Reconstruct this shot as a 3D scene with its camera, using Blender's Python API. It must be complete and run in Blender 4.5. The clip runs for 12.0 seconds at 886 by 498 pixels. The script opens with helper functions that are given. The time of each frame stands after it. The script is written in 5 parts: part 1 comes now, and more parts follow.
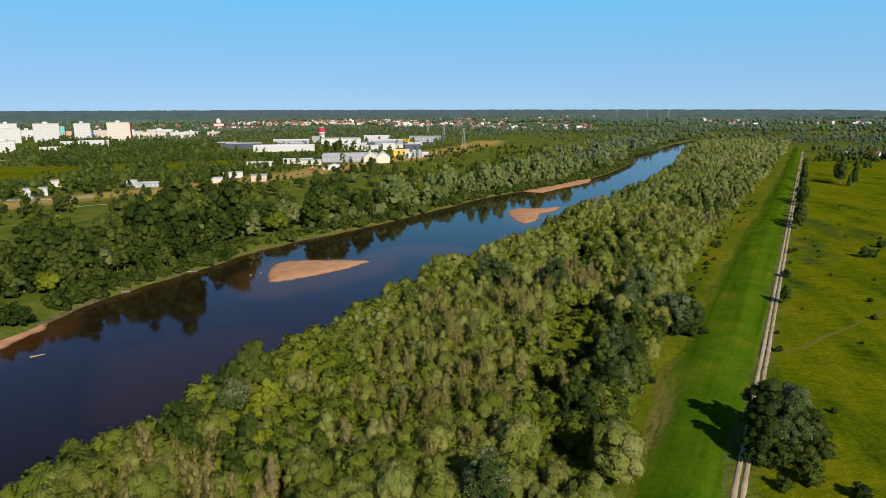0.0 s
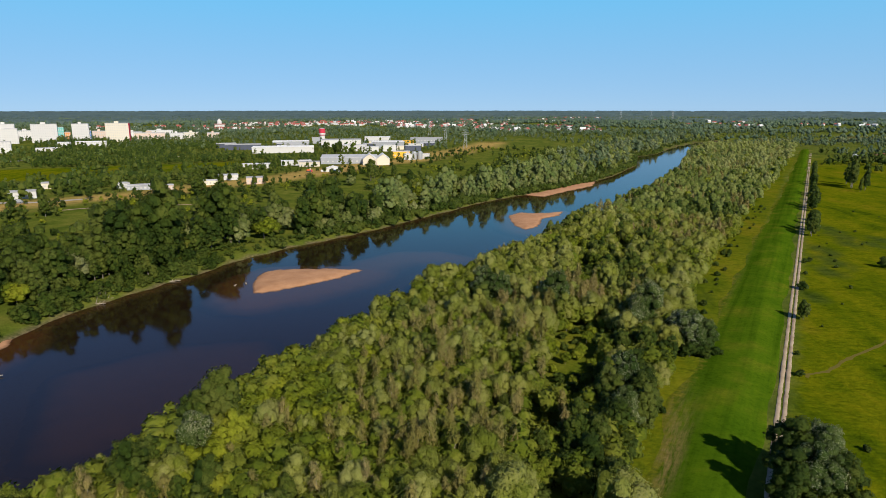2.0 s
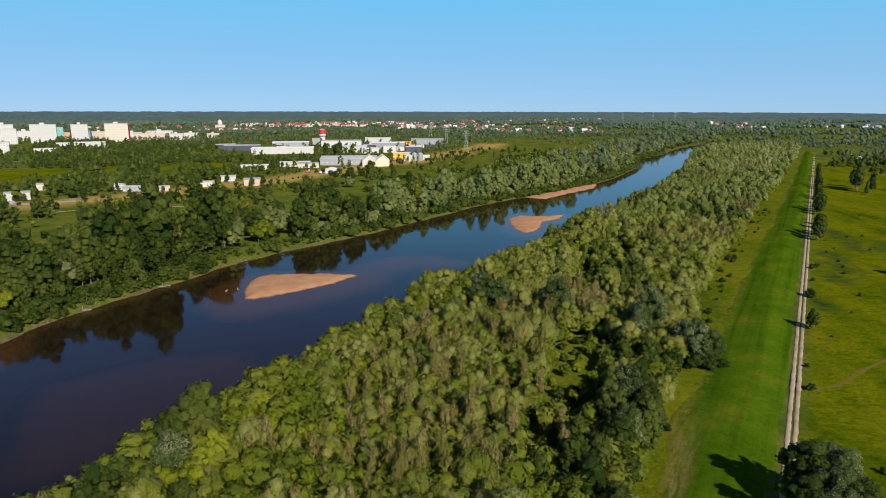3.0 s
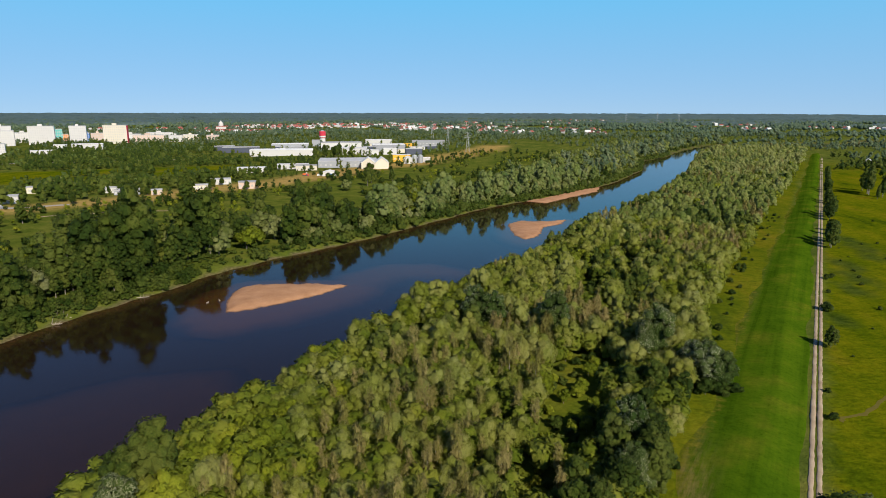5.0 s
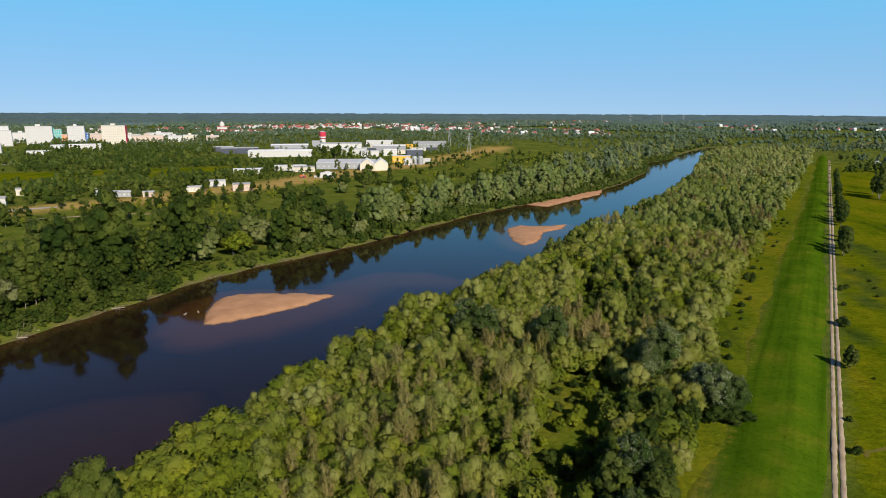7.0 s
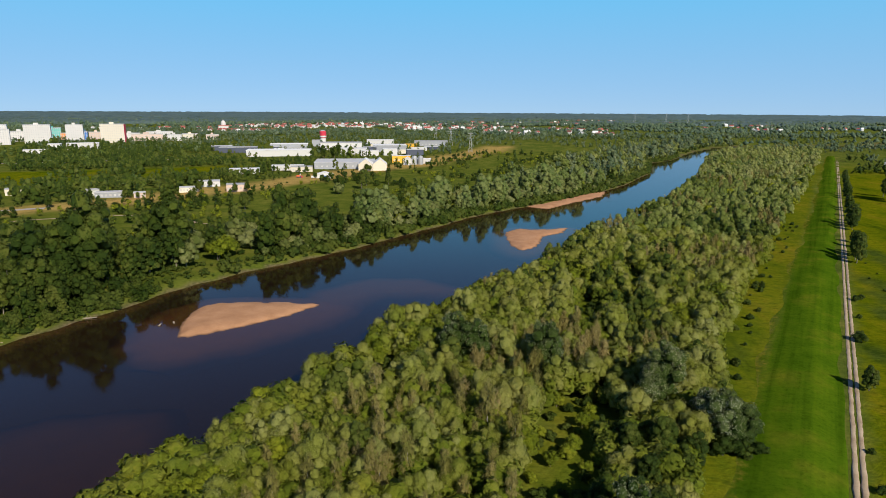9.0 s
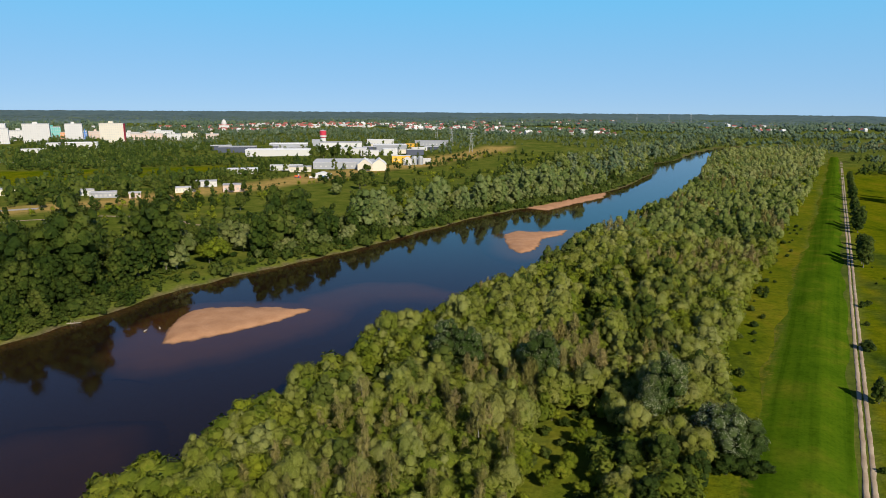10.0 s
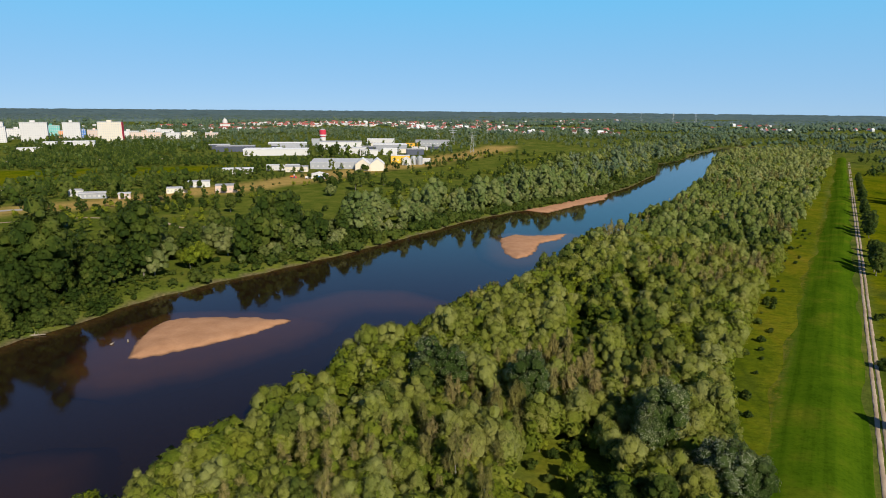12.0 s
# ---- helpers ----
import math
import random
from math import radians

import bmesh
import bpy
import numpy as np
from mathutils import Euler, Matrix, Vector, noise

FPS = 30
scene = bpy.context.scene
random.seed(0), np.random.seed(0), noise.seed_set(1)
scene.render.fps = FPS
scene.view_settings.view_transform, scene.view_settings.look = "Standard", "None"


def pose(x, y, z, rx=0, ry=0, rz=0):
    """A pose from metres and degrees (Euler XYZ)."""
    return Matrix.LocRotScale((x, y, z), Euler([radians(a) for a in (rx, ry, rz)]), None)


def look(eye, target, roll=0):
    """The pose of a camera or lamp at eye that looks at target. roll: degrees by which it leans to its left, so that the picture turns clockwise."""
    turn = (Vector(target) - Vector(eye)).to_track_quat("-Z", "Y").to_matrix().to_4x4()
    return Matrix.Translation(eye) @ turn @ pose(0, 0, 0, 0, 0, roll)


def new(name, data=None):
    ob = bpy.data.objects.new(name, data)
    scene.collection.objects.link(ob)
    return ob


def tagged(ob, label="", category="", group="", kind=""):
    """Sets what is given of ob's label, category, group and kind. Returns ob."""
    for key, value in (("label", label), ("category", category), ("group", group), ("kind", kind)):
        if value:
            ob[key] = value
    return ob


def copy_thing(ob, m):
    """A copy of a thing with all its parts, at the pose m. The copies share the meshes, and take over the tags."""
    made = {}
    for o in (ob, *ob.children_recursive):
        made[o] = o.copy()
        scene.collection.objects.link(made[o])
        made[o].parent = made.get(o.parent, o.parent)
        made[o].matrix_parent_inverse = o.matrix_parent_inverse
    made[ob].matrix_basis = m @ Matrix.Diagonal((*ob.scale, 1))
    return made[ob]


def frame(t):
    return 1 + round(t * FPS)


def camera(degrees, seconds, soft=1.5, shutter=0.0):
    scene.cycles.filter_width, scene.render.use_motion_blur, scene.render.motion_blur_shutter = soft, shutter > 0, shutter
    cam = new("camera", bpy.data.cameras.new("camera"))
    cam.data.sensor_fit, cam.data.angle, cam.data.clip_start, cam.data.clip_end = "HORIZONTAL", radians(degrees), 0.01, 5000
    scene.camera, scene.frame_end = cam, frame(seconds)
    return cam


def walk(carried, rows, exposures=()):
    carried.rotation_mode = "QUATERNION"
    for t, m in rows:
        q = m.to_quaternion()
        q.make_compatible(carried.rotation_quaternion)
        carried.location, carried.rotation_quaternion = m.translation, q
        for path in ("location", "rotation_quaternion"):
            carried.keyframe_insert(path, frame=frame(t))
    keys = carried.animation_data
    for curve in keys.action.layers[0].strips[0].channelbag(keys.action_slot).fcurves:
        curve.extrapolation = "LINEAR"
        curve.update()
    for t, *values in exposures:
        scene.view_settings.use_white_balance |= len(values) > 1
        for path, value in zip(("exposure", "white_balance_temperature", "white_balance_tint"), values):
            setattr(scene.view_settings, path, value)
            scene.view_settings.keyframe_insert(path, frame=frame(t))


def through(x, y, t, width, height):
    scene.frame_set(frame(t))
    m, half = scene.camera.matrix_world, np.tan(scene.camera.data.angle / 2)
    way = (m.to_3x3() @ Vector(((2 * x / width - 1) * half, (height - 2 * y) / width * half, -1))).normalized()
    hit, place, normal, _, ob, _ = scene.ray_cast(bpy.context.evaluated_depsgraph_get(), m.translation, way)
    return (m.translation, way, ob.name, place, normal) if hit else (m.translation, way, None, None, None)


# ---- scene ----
cam = camera(72.0, 12.0, 0.9)
PATH = [
    (0, (-4.59, -1.792, 58.689), (-4.862, 0.137, 58.235), -0.1),
    (0.5, (-4.373, 1.356, 58.711), (-4.647, 3.285, 58.257), -0.1),
    (1, (-4.137, 4.468, 58.734), (-4.413, 6.396, 58.281), -0.0),
    (1.5, (-3.881, 7.545, 58.757), (-4.16, 9.473, 58.305), -0.0),
    (2, (-3.604, 10.59, 58.782), (-3.886, 12.518, 58.331), 0.0),
    (2.5, (-3.308, 13.604, 58.806), (-3.592, 15.532, 58.357), 0.0),
    (3, (-2.992, 16.59, 58.832), (-3.279, 18.518, 58.384), 0.1),
    (5, (-1.522, 28.292, 58.941), (-1.82, 30.22, 58.497), 0.1),
    (5.5, (-1.103, 31.168, 58.97), (-1.403, 33.095, 58.526), 0.2),
    (6, (-0.662, 34.029, 58.999), (-0.966, 35.955, 58.556), 0.2),
    (6.5, (-0.201, 36.876, 59.03), (-0.507, 38.802, 58.587), 0.2),
    (7, (0.282, 39.711, 59.06), (-0.027, 41.637, 58.618), 0.2),
    (9, (2.43, 50.981, 59.191), (2.109, 52.904, 58.746), 0.3),
    (9.5, (3.021, 53.791, 59.225), (2.697, 55.714, 58.78), 0.3),
    (10, (3.635, 56.602, 59.26), (3.308, 58.524, 58.814), 0.4),
    (10.5, (4.271, 59.417, 59.295), (3.941, 61.338, 58.848), 0.4),
    (11, (4.929, 62.237, 59.332), (4.596, 64.158, 58.884), 0.5),
    (11.5, (5.61, 65.065, 59.369), (5.274, 66.985, 58.92), 0.5),
    (12, (6.314, 67.902, 59.406), (5.975, 69.821, 58.957), 0.5),
]
walk(cam, [(t, look(eye, target, roll)) for t, eye, target, roll in PATH])

# ---- world, sun, exposure ----
SUN_DIR = Vector((0.60, -0.80, 0.70)).normalized()
world = bpy.data.worlds.new("sky")
scene.world = world
world.use_nodes = True
wn, wl = world.node_tree.nodes, world.node_tree.links
wn.clear()
w_out, w_bg, w_sky = wn.new("ShaderNodeOutputWorld"), wn.new("ShaderNodeBackground"), wn.new("ShaderNodeTexSky")
w_sky.sky_type, w_sky.sun_disc = "NISHITA", False
w_sky.sun_elevation = math.asin(SUN_DIR.z)
w_sky.sun_rotation = math.atan2(SUN_DIR.x, SUN_DIR.y)
w_sky.altitude, w_sky.air_density, w_sky.dust_density, w_sky.ozone_density = 150.0, 0.4, 0.0, 1.0
w_bg.inputs["Strength"].default_value = 0.108
w_tint = wn.new("ShaderNodeMix")
w_tint.data_type, w_tint.blend_type = "RGBA", "MULTIPLY"
w_tint.inputs[0].default_value = 1.0
w_tint.inputs[7].default_value = (0.80, 0.92, 1.08, 1.0)
wl.new(w_sky.outputs[0], w_tint.inputs[6])
w_haze = wn.new("ShaderNodeMix")
w_haze.data_type = "RGBA"
# haze, paler at the horizon, thins out towards the zenith
w_co, w_xyz, w_thin = wn.new("ShaderNodeTexCoord"), wn.new("ShaderNodeSeparateXYZ"), wn.new("ShaderNodeMapRange")
wl.new(w_co.outputs["Generated"], w_xyz.inputs[0])
wl.new(w_xyz.outputs["Z"], w_thin.inputs[0])
w_thin.inputs[1].default_value, w_thin.inputs[2].default_value = 0.18, 0.75
w_thin.inputs[3].default_value, w_thin.inputs[4].default_value = 0.88, 0.12
wl.new(w_thin.outputs[0], w_haze.inputs[0])
w_low = wn.new("ShaderNodeValToRGB")
w_low.color_ramp.elements[0].position, w_low.color_ramp.elements[0].color = 0.0, (0.245, 0.405, 0.590, 1.0)
w_low.color_ramp.elements[1].position, w_low.color_ramp.elements[1].color = 0.17, (0.125, 0.440, 0.715, 1.0)
for w_at, w_colour in ((0.32, (0.100, 0.255, 0.580, 1.0)), (0.6, (0.070, 0.130, 0.380, 1.0))):
    w_low.color_ramp.elements.new(w_at).color = w_colour
w_scale = wn.new("ShaderNodeVectorMath")
w_scale.operation = "SCALE"
w_scale.inputs["Scale"].default_value = 10.0
wl.new(w_xyz.outputs["Z"], w_low.inputs[0])
wl.new(w_low.outputs[0], w_scale.inputs[0])
wl.new(w_scale.outputs[0], w_haze.inputs[7])
wl.new(w_tint.outputs[2], w_haze.inputs[6])
wl.new(w_haze.outputs[2], w_bg.inputs[0])
wl.new(w_bg.outputs[0], w_out.inputs[0])
sun_data = bpy.data.lights.new("sun", "SUN")
sun_data.energy, sun_data.angle, sun_data.color = 5.0, radians(0.53), (1.0, 0.91, 0.76)
sun = new("sun", sun_data)
sun.matrix_world = look(SUN_DIR * 300, (0, 0, 0))
scene.view_settings.exposure = 0.27


# ---- materials ----
def material(name):
    m = bpy.data.materials.new(name)
    m.use_nodes = True
    n, l = m.node_tree.nodes, m.node_tree.links
    n.clear()
    return m, n, l, n.new("ShaderNodeOutputMaterial")


def noise_at(n, l, scale, detail=3.0, rough=0.55, stretch=None, src=None):
    """Noise over world position."""
    geo = n.new("ShaderNodeNewGeometry")
    out = src or geo.outputs["Position"]
    if stretch:
        mp = n.new("ShaderNodeMapping")
        mp.inputs["Scale"].default_value = stretch
        l.new(out, mp.inputs[0])
        out = mp.outputs[0]
    t = n.new("ShaderNodeTexNoise")
    t.inputs["Scale"].default_value, t.inputs["Detail"].default_value, t.inputs["Roughness"].default_value = scale, detail, rough
    l.new(out, t.inputs["Vector"])
    return t.outputs["Fac"]


def ramp(n, l, fac, stops):
    r = n.new("ShaderNodeValToRGB")
    e = r.color_ramp.elements
    while len(e) < len(stops):
        e.new(0.5)
    for el, (p, c) in zip(e, stops):
        el.position, el.color = p, (*c, 1.0)
    l.new(fac, r.inputs[0])
    return r.outputs[0]


def mix(n, l, fac, a, b, how="MIX"):
    x = n.new("ShaderNodeMix")
    x.data_type, x.blend_type = "RGBA", how
    for value, socket in ((fac, x.inputs[0]), (a, x.inputs[6]), (b, x.inputs[7])):
        if hasattr(value, "links"):
            l.new(value, socket)
        elif isinstance(value, tuple):
            socket.default_value = (*value, 1.0)
        else:
            socket.default_value = value
    return x.outputs[2]


def math_node(n, l, op, a, b=0.0, c=0.0):
    x = n.new("ShaderNodeMath")
    x.operation = op
    for value, socket in zip((a, b, c), x.inputs):
        if hasattr(value, "links"):
            l.new(value, socket)
        else:
            socket.default_value = value
    return x.outputs[0]


def bump(n, l, fac, strength, distance):
    b = n.new("ShaderNodeBump")
    b.inputs["Strength"].default_value, b.inputs["Distance"].default_value = strength, distance
    l.new(fac, b.inputs["Height"])
    return b.outputs[0]


def surface(n, l, out, colour, rough=0.8, spec=0.3, normal=None, metal=0.0):
    p = n.new("ShaderNodeBsdfPrincipled")
    if hasattr(colour, "links"):
        l.new(colour, p.inputs["Base Color"])
    else:
        p.inputs["Base Color"].default_value = (*colour, 1.0)
    p.inputs["Roughness"].default_value, p.inputs["Specular IOR Level"].default_value, p.inputs["Metallic"].default_value = rough, spec, metal
    if normal:
        l.new(normal, p.inputs["Normal"])
    l.new(p.outputs[0], out.inputs[0])
    return p


def foliage(name, dark, mid, light, patch=0.11, fine=1.3, through=0.34, spec=0.12, rough_stretch=None, cell=0.20, own=0.5):
    """Leaves: colour drifts from tree to tree and from spray to spray."""
    m, n, l, out = material(name)
    oi = n.new("ShaderNodeObjectInfo")
    big, small = noise_at(n, l, patch, 2.0), noise_at(n, l, fine, 2.0)
    geo = n.new("ShaderNodeNewGeometry")
    flat = n.new("ShaderNodeMapping")
    flat.inputs["Scale"].default_value = (cell, cell, cell * 0.15)
    l.new(geo.outputs["Position"], flat.inputs[0])
    cells = n.new("ShaderNodeTexVoronoi")
    cells.inputs["Scale"].default_value = 1.0
    l.new(flat.outputs[0], cells.inputs["Vector"])
    tone = n.new("ShaderNodeSeparateColor")
    l.new(cells.outputs["Color"], tone.inputs[0])
    a = math_node(n, l, "ADD", math_node(n, l, "MULTIPLY_ADD", small, 0.55, -0.28), math_node(n, l, "MULTIPLY_ADD", tone.outputs["Red"], 0.60, -0.30))
    b = math_node(n, l, "ADD", math_node(n, l, "MULTIPLY_ADD", oi.outputs["Random"], own, -own / 2), math_node(n, l, "MULTIPLY_ADD", geo.outputs["Random Per Island"], 0.56, -0.28))
    f = math_node(n, l, "ADD", math_node(n, l, "ADD", math_node(n, l, "MULTIPLY_ADD", big, 1.6, -0.3), a), b)
    c = ramp(n, l, f, [(0.1, dark), (0.5, mid), (0.95, light)])
    c = mix(n, l, math_node(n, l, "MULTIPLY", tone.outputs["Green"], 0.5), c, mix(n, l, 1.0, c, (1.08, 1.0, 0.72), "MULTIPLY"))
    c = mix(n, l, math_node(n, l, "MULTIPLY", tone.outputs["Blue"], 0.55), c, mix(n, l, 1.0, c, (0.88, 1.0, 0.72), "MULTIPLY"))
    grain = math_node(n, l, "ADD", noise_at(n, l, fine * 1.6, 3.0, 0.7, rough_stretch), noise_at(n, l, fine * 4.5, 2.0, 0.6, rough_stretch))
    c = mix(n, l, 0.75, c, ramp(n, l, math_node(n, l, "MULTIPLY", grain, 0.5), [(0.30, (0.62, 0.64, 0.60)), (0.50, (1.0, 1.0, 1.0)), (0.68, (1.22, 1.2, 1.1))]), "MULTIPLY")
    p = surface(n, l, out, c, 0.6, spec, bump(n, l, grain, 0.8, min(0.6, 0.6 / fine)))
    t = n.new("ShaderNodeBsdfTranslucent")
    l.new(mix(n, l, 1.0, c, (1.0, 0.95, 0.55), "MULTIPLY"), t.inputs[0])
    s = n.new("ShaderNodeMixShader")
    s.inputs[0].default_value = through
    l.new(p.outputs[0], s.inputs[1])
    l.new(t.outputs[0], s.inputs[2])
    l.new(s.outputs[0], out.inputs[0])
    return m


LEAF = {
    "willow": foliage("willow_leaves", (0.146, 0.172, 0.022), (0.222, 0.242, 0.048), (0.290, 0.300, 0.096), rough_stretch=(1.0, 1.0, 0.55)),
    "poplar": foliage("poplar_leaves", (0.056, 0.088, 0.026), (0.160, 0.192, 0.102), (0.350, 0.376, 0.262), patch=0.42, fine=1.6, spec=0.06, own=0.12),
    "broad": foliage("broad_leaves", (0.034, 0.060, 0.010), (0.068, 0.100, 0.015), (0.128, 0.154, 0.032)),
    "maple": foliage("maple_leaves", (0.130, 0.164, 0.014), (0.200, 0.240, 0.018), (0.290, 0.312, 0.030)),
    "bush": foliage("bush_leaves", (0.030, 0.056, 0.008), (0.056, 0.086, 0.013), (0.100, 0.128, 0.024)),
    "withered": foliage("withered_twigs", (0.190, 0.182, 0.048), (0.258, 0.226, 0.078), (0.325, 0.262, 0.115), through=0.15),
}
LEAF["column"] = LEAF["broad"]
LEAF["sallow"] = BANK_WILLOW = foliage("grey_willow_leaves", (0.112, 0.145, 0.042), (0.178, 0.206, 0.070), (0.270, 0.286, 0.128))
UNDERGROWTH = foliage("undergrowth_leaves", (0.100, 0.138, 0.012), (0.158, 0.196, 0.020), (0.225, 0.245, 0.036))
# poplar crown skin: green leaf faces, inner shade put into the colour
POPLAR_INNER_SHADE = foliage("poplar_green_inner_shade", (0.038, 0.070, 0.012), (0.070, 0.108, 0.024), (0.120, 0.156, 0.052))
# distant leaves: haze is put into the colour as a bluer, paler tint
FAR_HAZE_WILLOW = foliage("far_haze_willow_leaves", (0.136, 0.172, 0.042), (0.205, 0.236, 0.072), (0.285, 0.304, 0.118), patch=0.03, fine=0.5)
MID_HAZE_LEAF = foliage("mid_haze_leaves", (0.082, 0.126, 0.036), (0.142, 0.188, 0.058), (0.215, 0.252, 0.094))
FAR_HAZE_LEAF = foliage("far_haze_leaves", (0.080, 0.122, 0.074), (0.128, 0.170, 0.100), (0.190, 0.224, 0.130), patch=0.02, fine=0.25, cell=0.09)


def bark_material(name, a, b):
    m, n, l, out = material(name)
    f = noise_at(n, l, 3.0, 4.0, 0.6, (1.0, 1.0, 0.25))
    surface(n, l, out, ramp(n, l, f, [(0.3, a), (0.7, b)]), 0.9, 0.2, bump(n, l, f, 0.6, 0.05))
    return m


BARK = bark_material("grey_bark", (0.10, 0.085, 0.065), (0.26, 0.23, 0.19))
PALE_BARK = bark_material("pale_bark", (0.20, 0.18, 0.155), (0.42, 0.39, 0.34))


def ground_material():
    m, n, l, out = material("grassland")
    at = n.new("ShaderNodeAttribute")
    at.attribute_name = "zone"
    sep = n.new("ShaderNodeSeparateColor")
    l.new(at.outputs["Color"], sep.inputs[0])
    big, mid_, fine = noise_at(n, l, 0.012, 4.0), noise_at(n, l, 0.09, 4.0, 0.6), noise_at(n, l, 0.9, 4.0, 0.65)
    drift = noise_at(n, l, 0.05, 5.0, 0.7, (1.0, 0.35, 1.0))
    base = ramp(n, l, mid_, [(0.3, (0.052, 0.078, 0.012)), (0.5, (0.090, 0.112, 0.018)), (0.72, (0.145, 0.142, 0.030))])
    meadow = ramp(n, l, drift, [(0.30, (0.030, 0.054, 0.003)), (0.42, (0.080, 0.104, 0.003)), (0.55, (0.118, 0.126, 0.004)), (0.72, (0.165, 0.130, 0.010))])
    tuft = noise_at(n, l, 0.30, 6.0, 0.75, (0.7, 1.6, 1.0))
    meadow = mix(n, l, 0.9, meadow, ramp(n, l, tuft, [(0.34, (0.52, 0.60, 0.5)), (0.48, (0.95, 0.98, 0.9)), (0.66, (1.25, 1.12, 1.0))]), "MULTIPLY")
    dry = ramp(n, l, mid_, [(0.3, (0.25, 0.175, 0.050)), (0.5, (0.36, 0.245, 0.080)), (0.7, (0.24, 0.195, 0.050))])
    soil = ramp(n, l, fine, [(0.3, (0.06, 0.048, 0.030)), (0.7, (0.19, 0.140, 0.085))])
    c = mix(n, l, sep.outputs["Green"], base, meadow)
    c = mix(n, l, sep.outputs["Blue"], c, dry)
    c = mix(n, l, math_node(n, l, "MULTIPLY", at.outputs["Alpha"], 0.8), c, ramp(n, l, tuft, [(0.35, (0.026, 0.046, 0.008)), (0.65, (0.058, 0.082, 0.014))]))
    c = mix(n, l, sep.outputs["Red"], c, soil)
    geo = n.new("ShaderNodeNewGeometry")
    xyz = n.new("ShaderNodeSeparateXYZ")
    l.new(geo.outputs["Position"], xyz.inputs[0])
    # bed colour turns to a very dark brown with depth below water level
    deep_mix = math_node(n, l, "MULTIPLY_ADD", xyz.outputs["Z"], -1.1, math_node(n, l, "MULTIPLY_ADD", mid_, 0.8, -0.65))
    c = mix(n, l, ramp(n, l, deep_mix, [(0.05, (0, 0, 0)), (0.75, (1, 1, 1))]), c, (0.034, 0.024, 0.010))
    c = mix(n, l, 0.55, c, ramp(n, l, fine, [(0.25, (0.45, 0.5, 0.4)), (0.6, (1.0, 1.0, 1.0)), (0.8, (1.25, 1.2, 1.0))]), "MULTIPLY")
    surface(n, l, out, c, 0.95, 0.0, bump(n, l, fine, 0.7, 0.5))
    return m


def lawn_material():
    m, n, l, out = material("mown_grass")
    geo = n.new("ShaderNodeNewGeometry")
    turn = n.new("ShaderNodeMapping")
    turn.inputs["Rotation"].default_value = (0, 0, radians(22.46))
    l.new(geo.outputs["Position"], turn.inputs[0])
    stripe = noise_at(n, l, 0.55, 4.0, 0.6, (1.0, 0.025, 1.0), turn.outputs[0])
    mid_, fine = noise_at(n, l, 0.10, 4.0), noise_at(n, l, 0.9, 6.0, 0.8)
    c = ramp(n, l, mid_, [(0.3, (0.034, 0.074, 0.003)), (0.55, (0.050, 0.094, 0.004)), (0.75, (0.088, 0.108, 0.008))])
    c = mix(n, l, 0.8, c, ramp(n, l, stripe, [(0.35, (0.68, 0.74, 0.66)), (0.5, (1.0, 1.0, 1.0)), (0.68, (1.25, 1.15, 1.05))]), "MULTIPLY")
    at = n.new("ShaderNodeAttribute")
    at.attribute_name = "zone"
    sep = n.new("ShaderNodeSeparateColor")
    l.new(at.outputs["Color"], sep.inputs[0])
    patchy = math_node(n, l, "MULTIPLY", sep.outputs["Red"], ramp(n, l, noise_at(n, l, 0.5, 4.0, 0.7, (2.0, 0.25, 1.0), turn.outputs[0]), [(0.36, (0, 0, 0)), (0.62, (1, 1, 1))]))
    c = mix(n, l, patchy, c, (0.205, 0.150, 0.055))
    rough = ramp(n, l, noise_at(n, l, 0.30, 6.0, 0.75), [(0.34, (0.050, 0.068, 0.006)), (0.48, (0.100, 0.112, 0.008)), (0.66, (0.165, 0.140, 0.020))])
    ragged = math_node(n, l, "ADD", sep.outputs["Green"], math_node(n, l, "MULTIPLY_ADD", noise_at(n, l, 0.6, 5.0, 0.7), 1.4, -0.7))
    c = mix(n, l, ramp(n, l, ragged, [(0.25, (0, 0, 0)), (0.75, (1, 1, 1))]), c, rough)
    c = mix(n, l, 0.7, c, ramp(n, l, fine, [(0.32, (0.55, 0.6, 0.5)), (0.5, (1.0, 1.0, 1.0)), (0.68, (1.3, 1.22, 1.1))]), "MULTIPLY")
    surface(n, l, out, c, 0.95, 0.0, bump(n, l, fine, 0.5, 0.2))
    return m


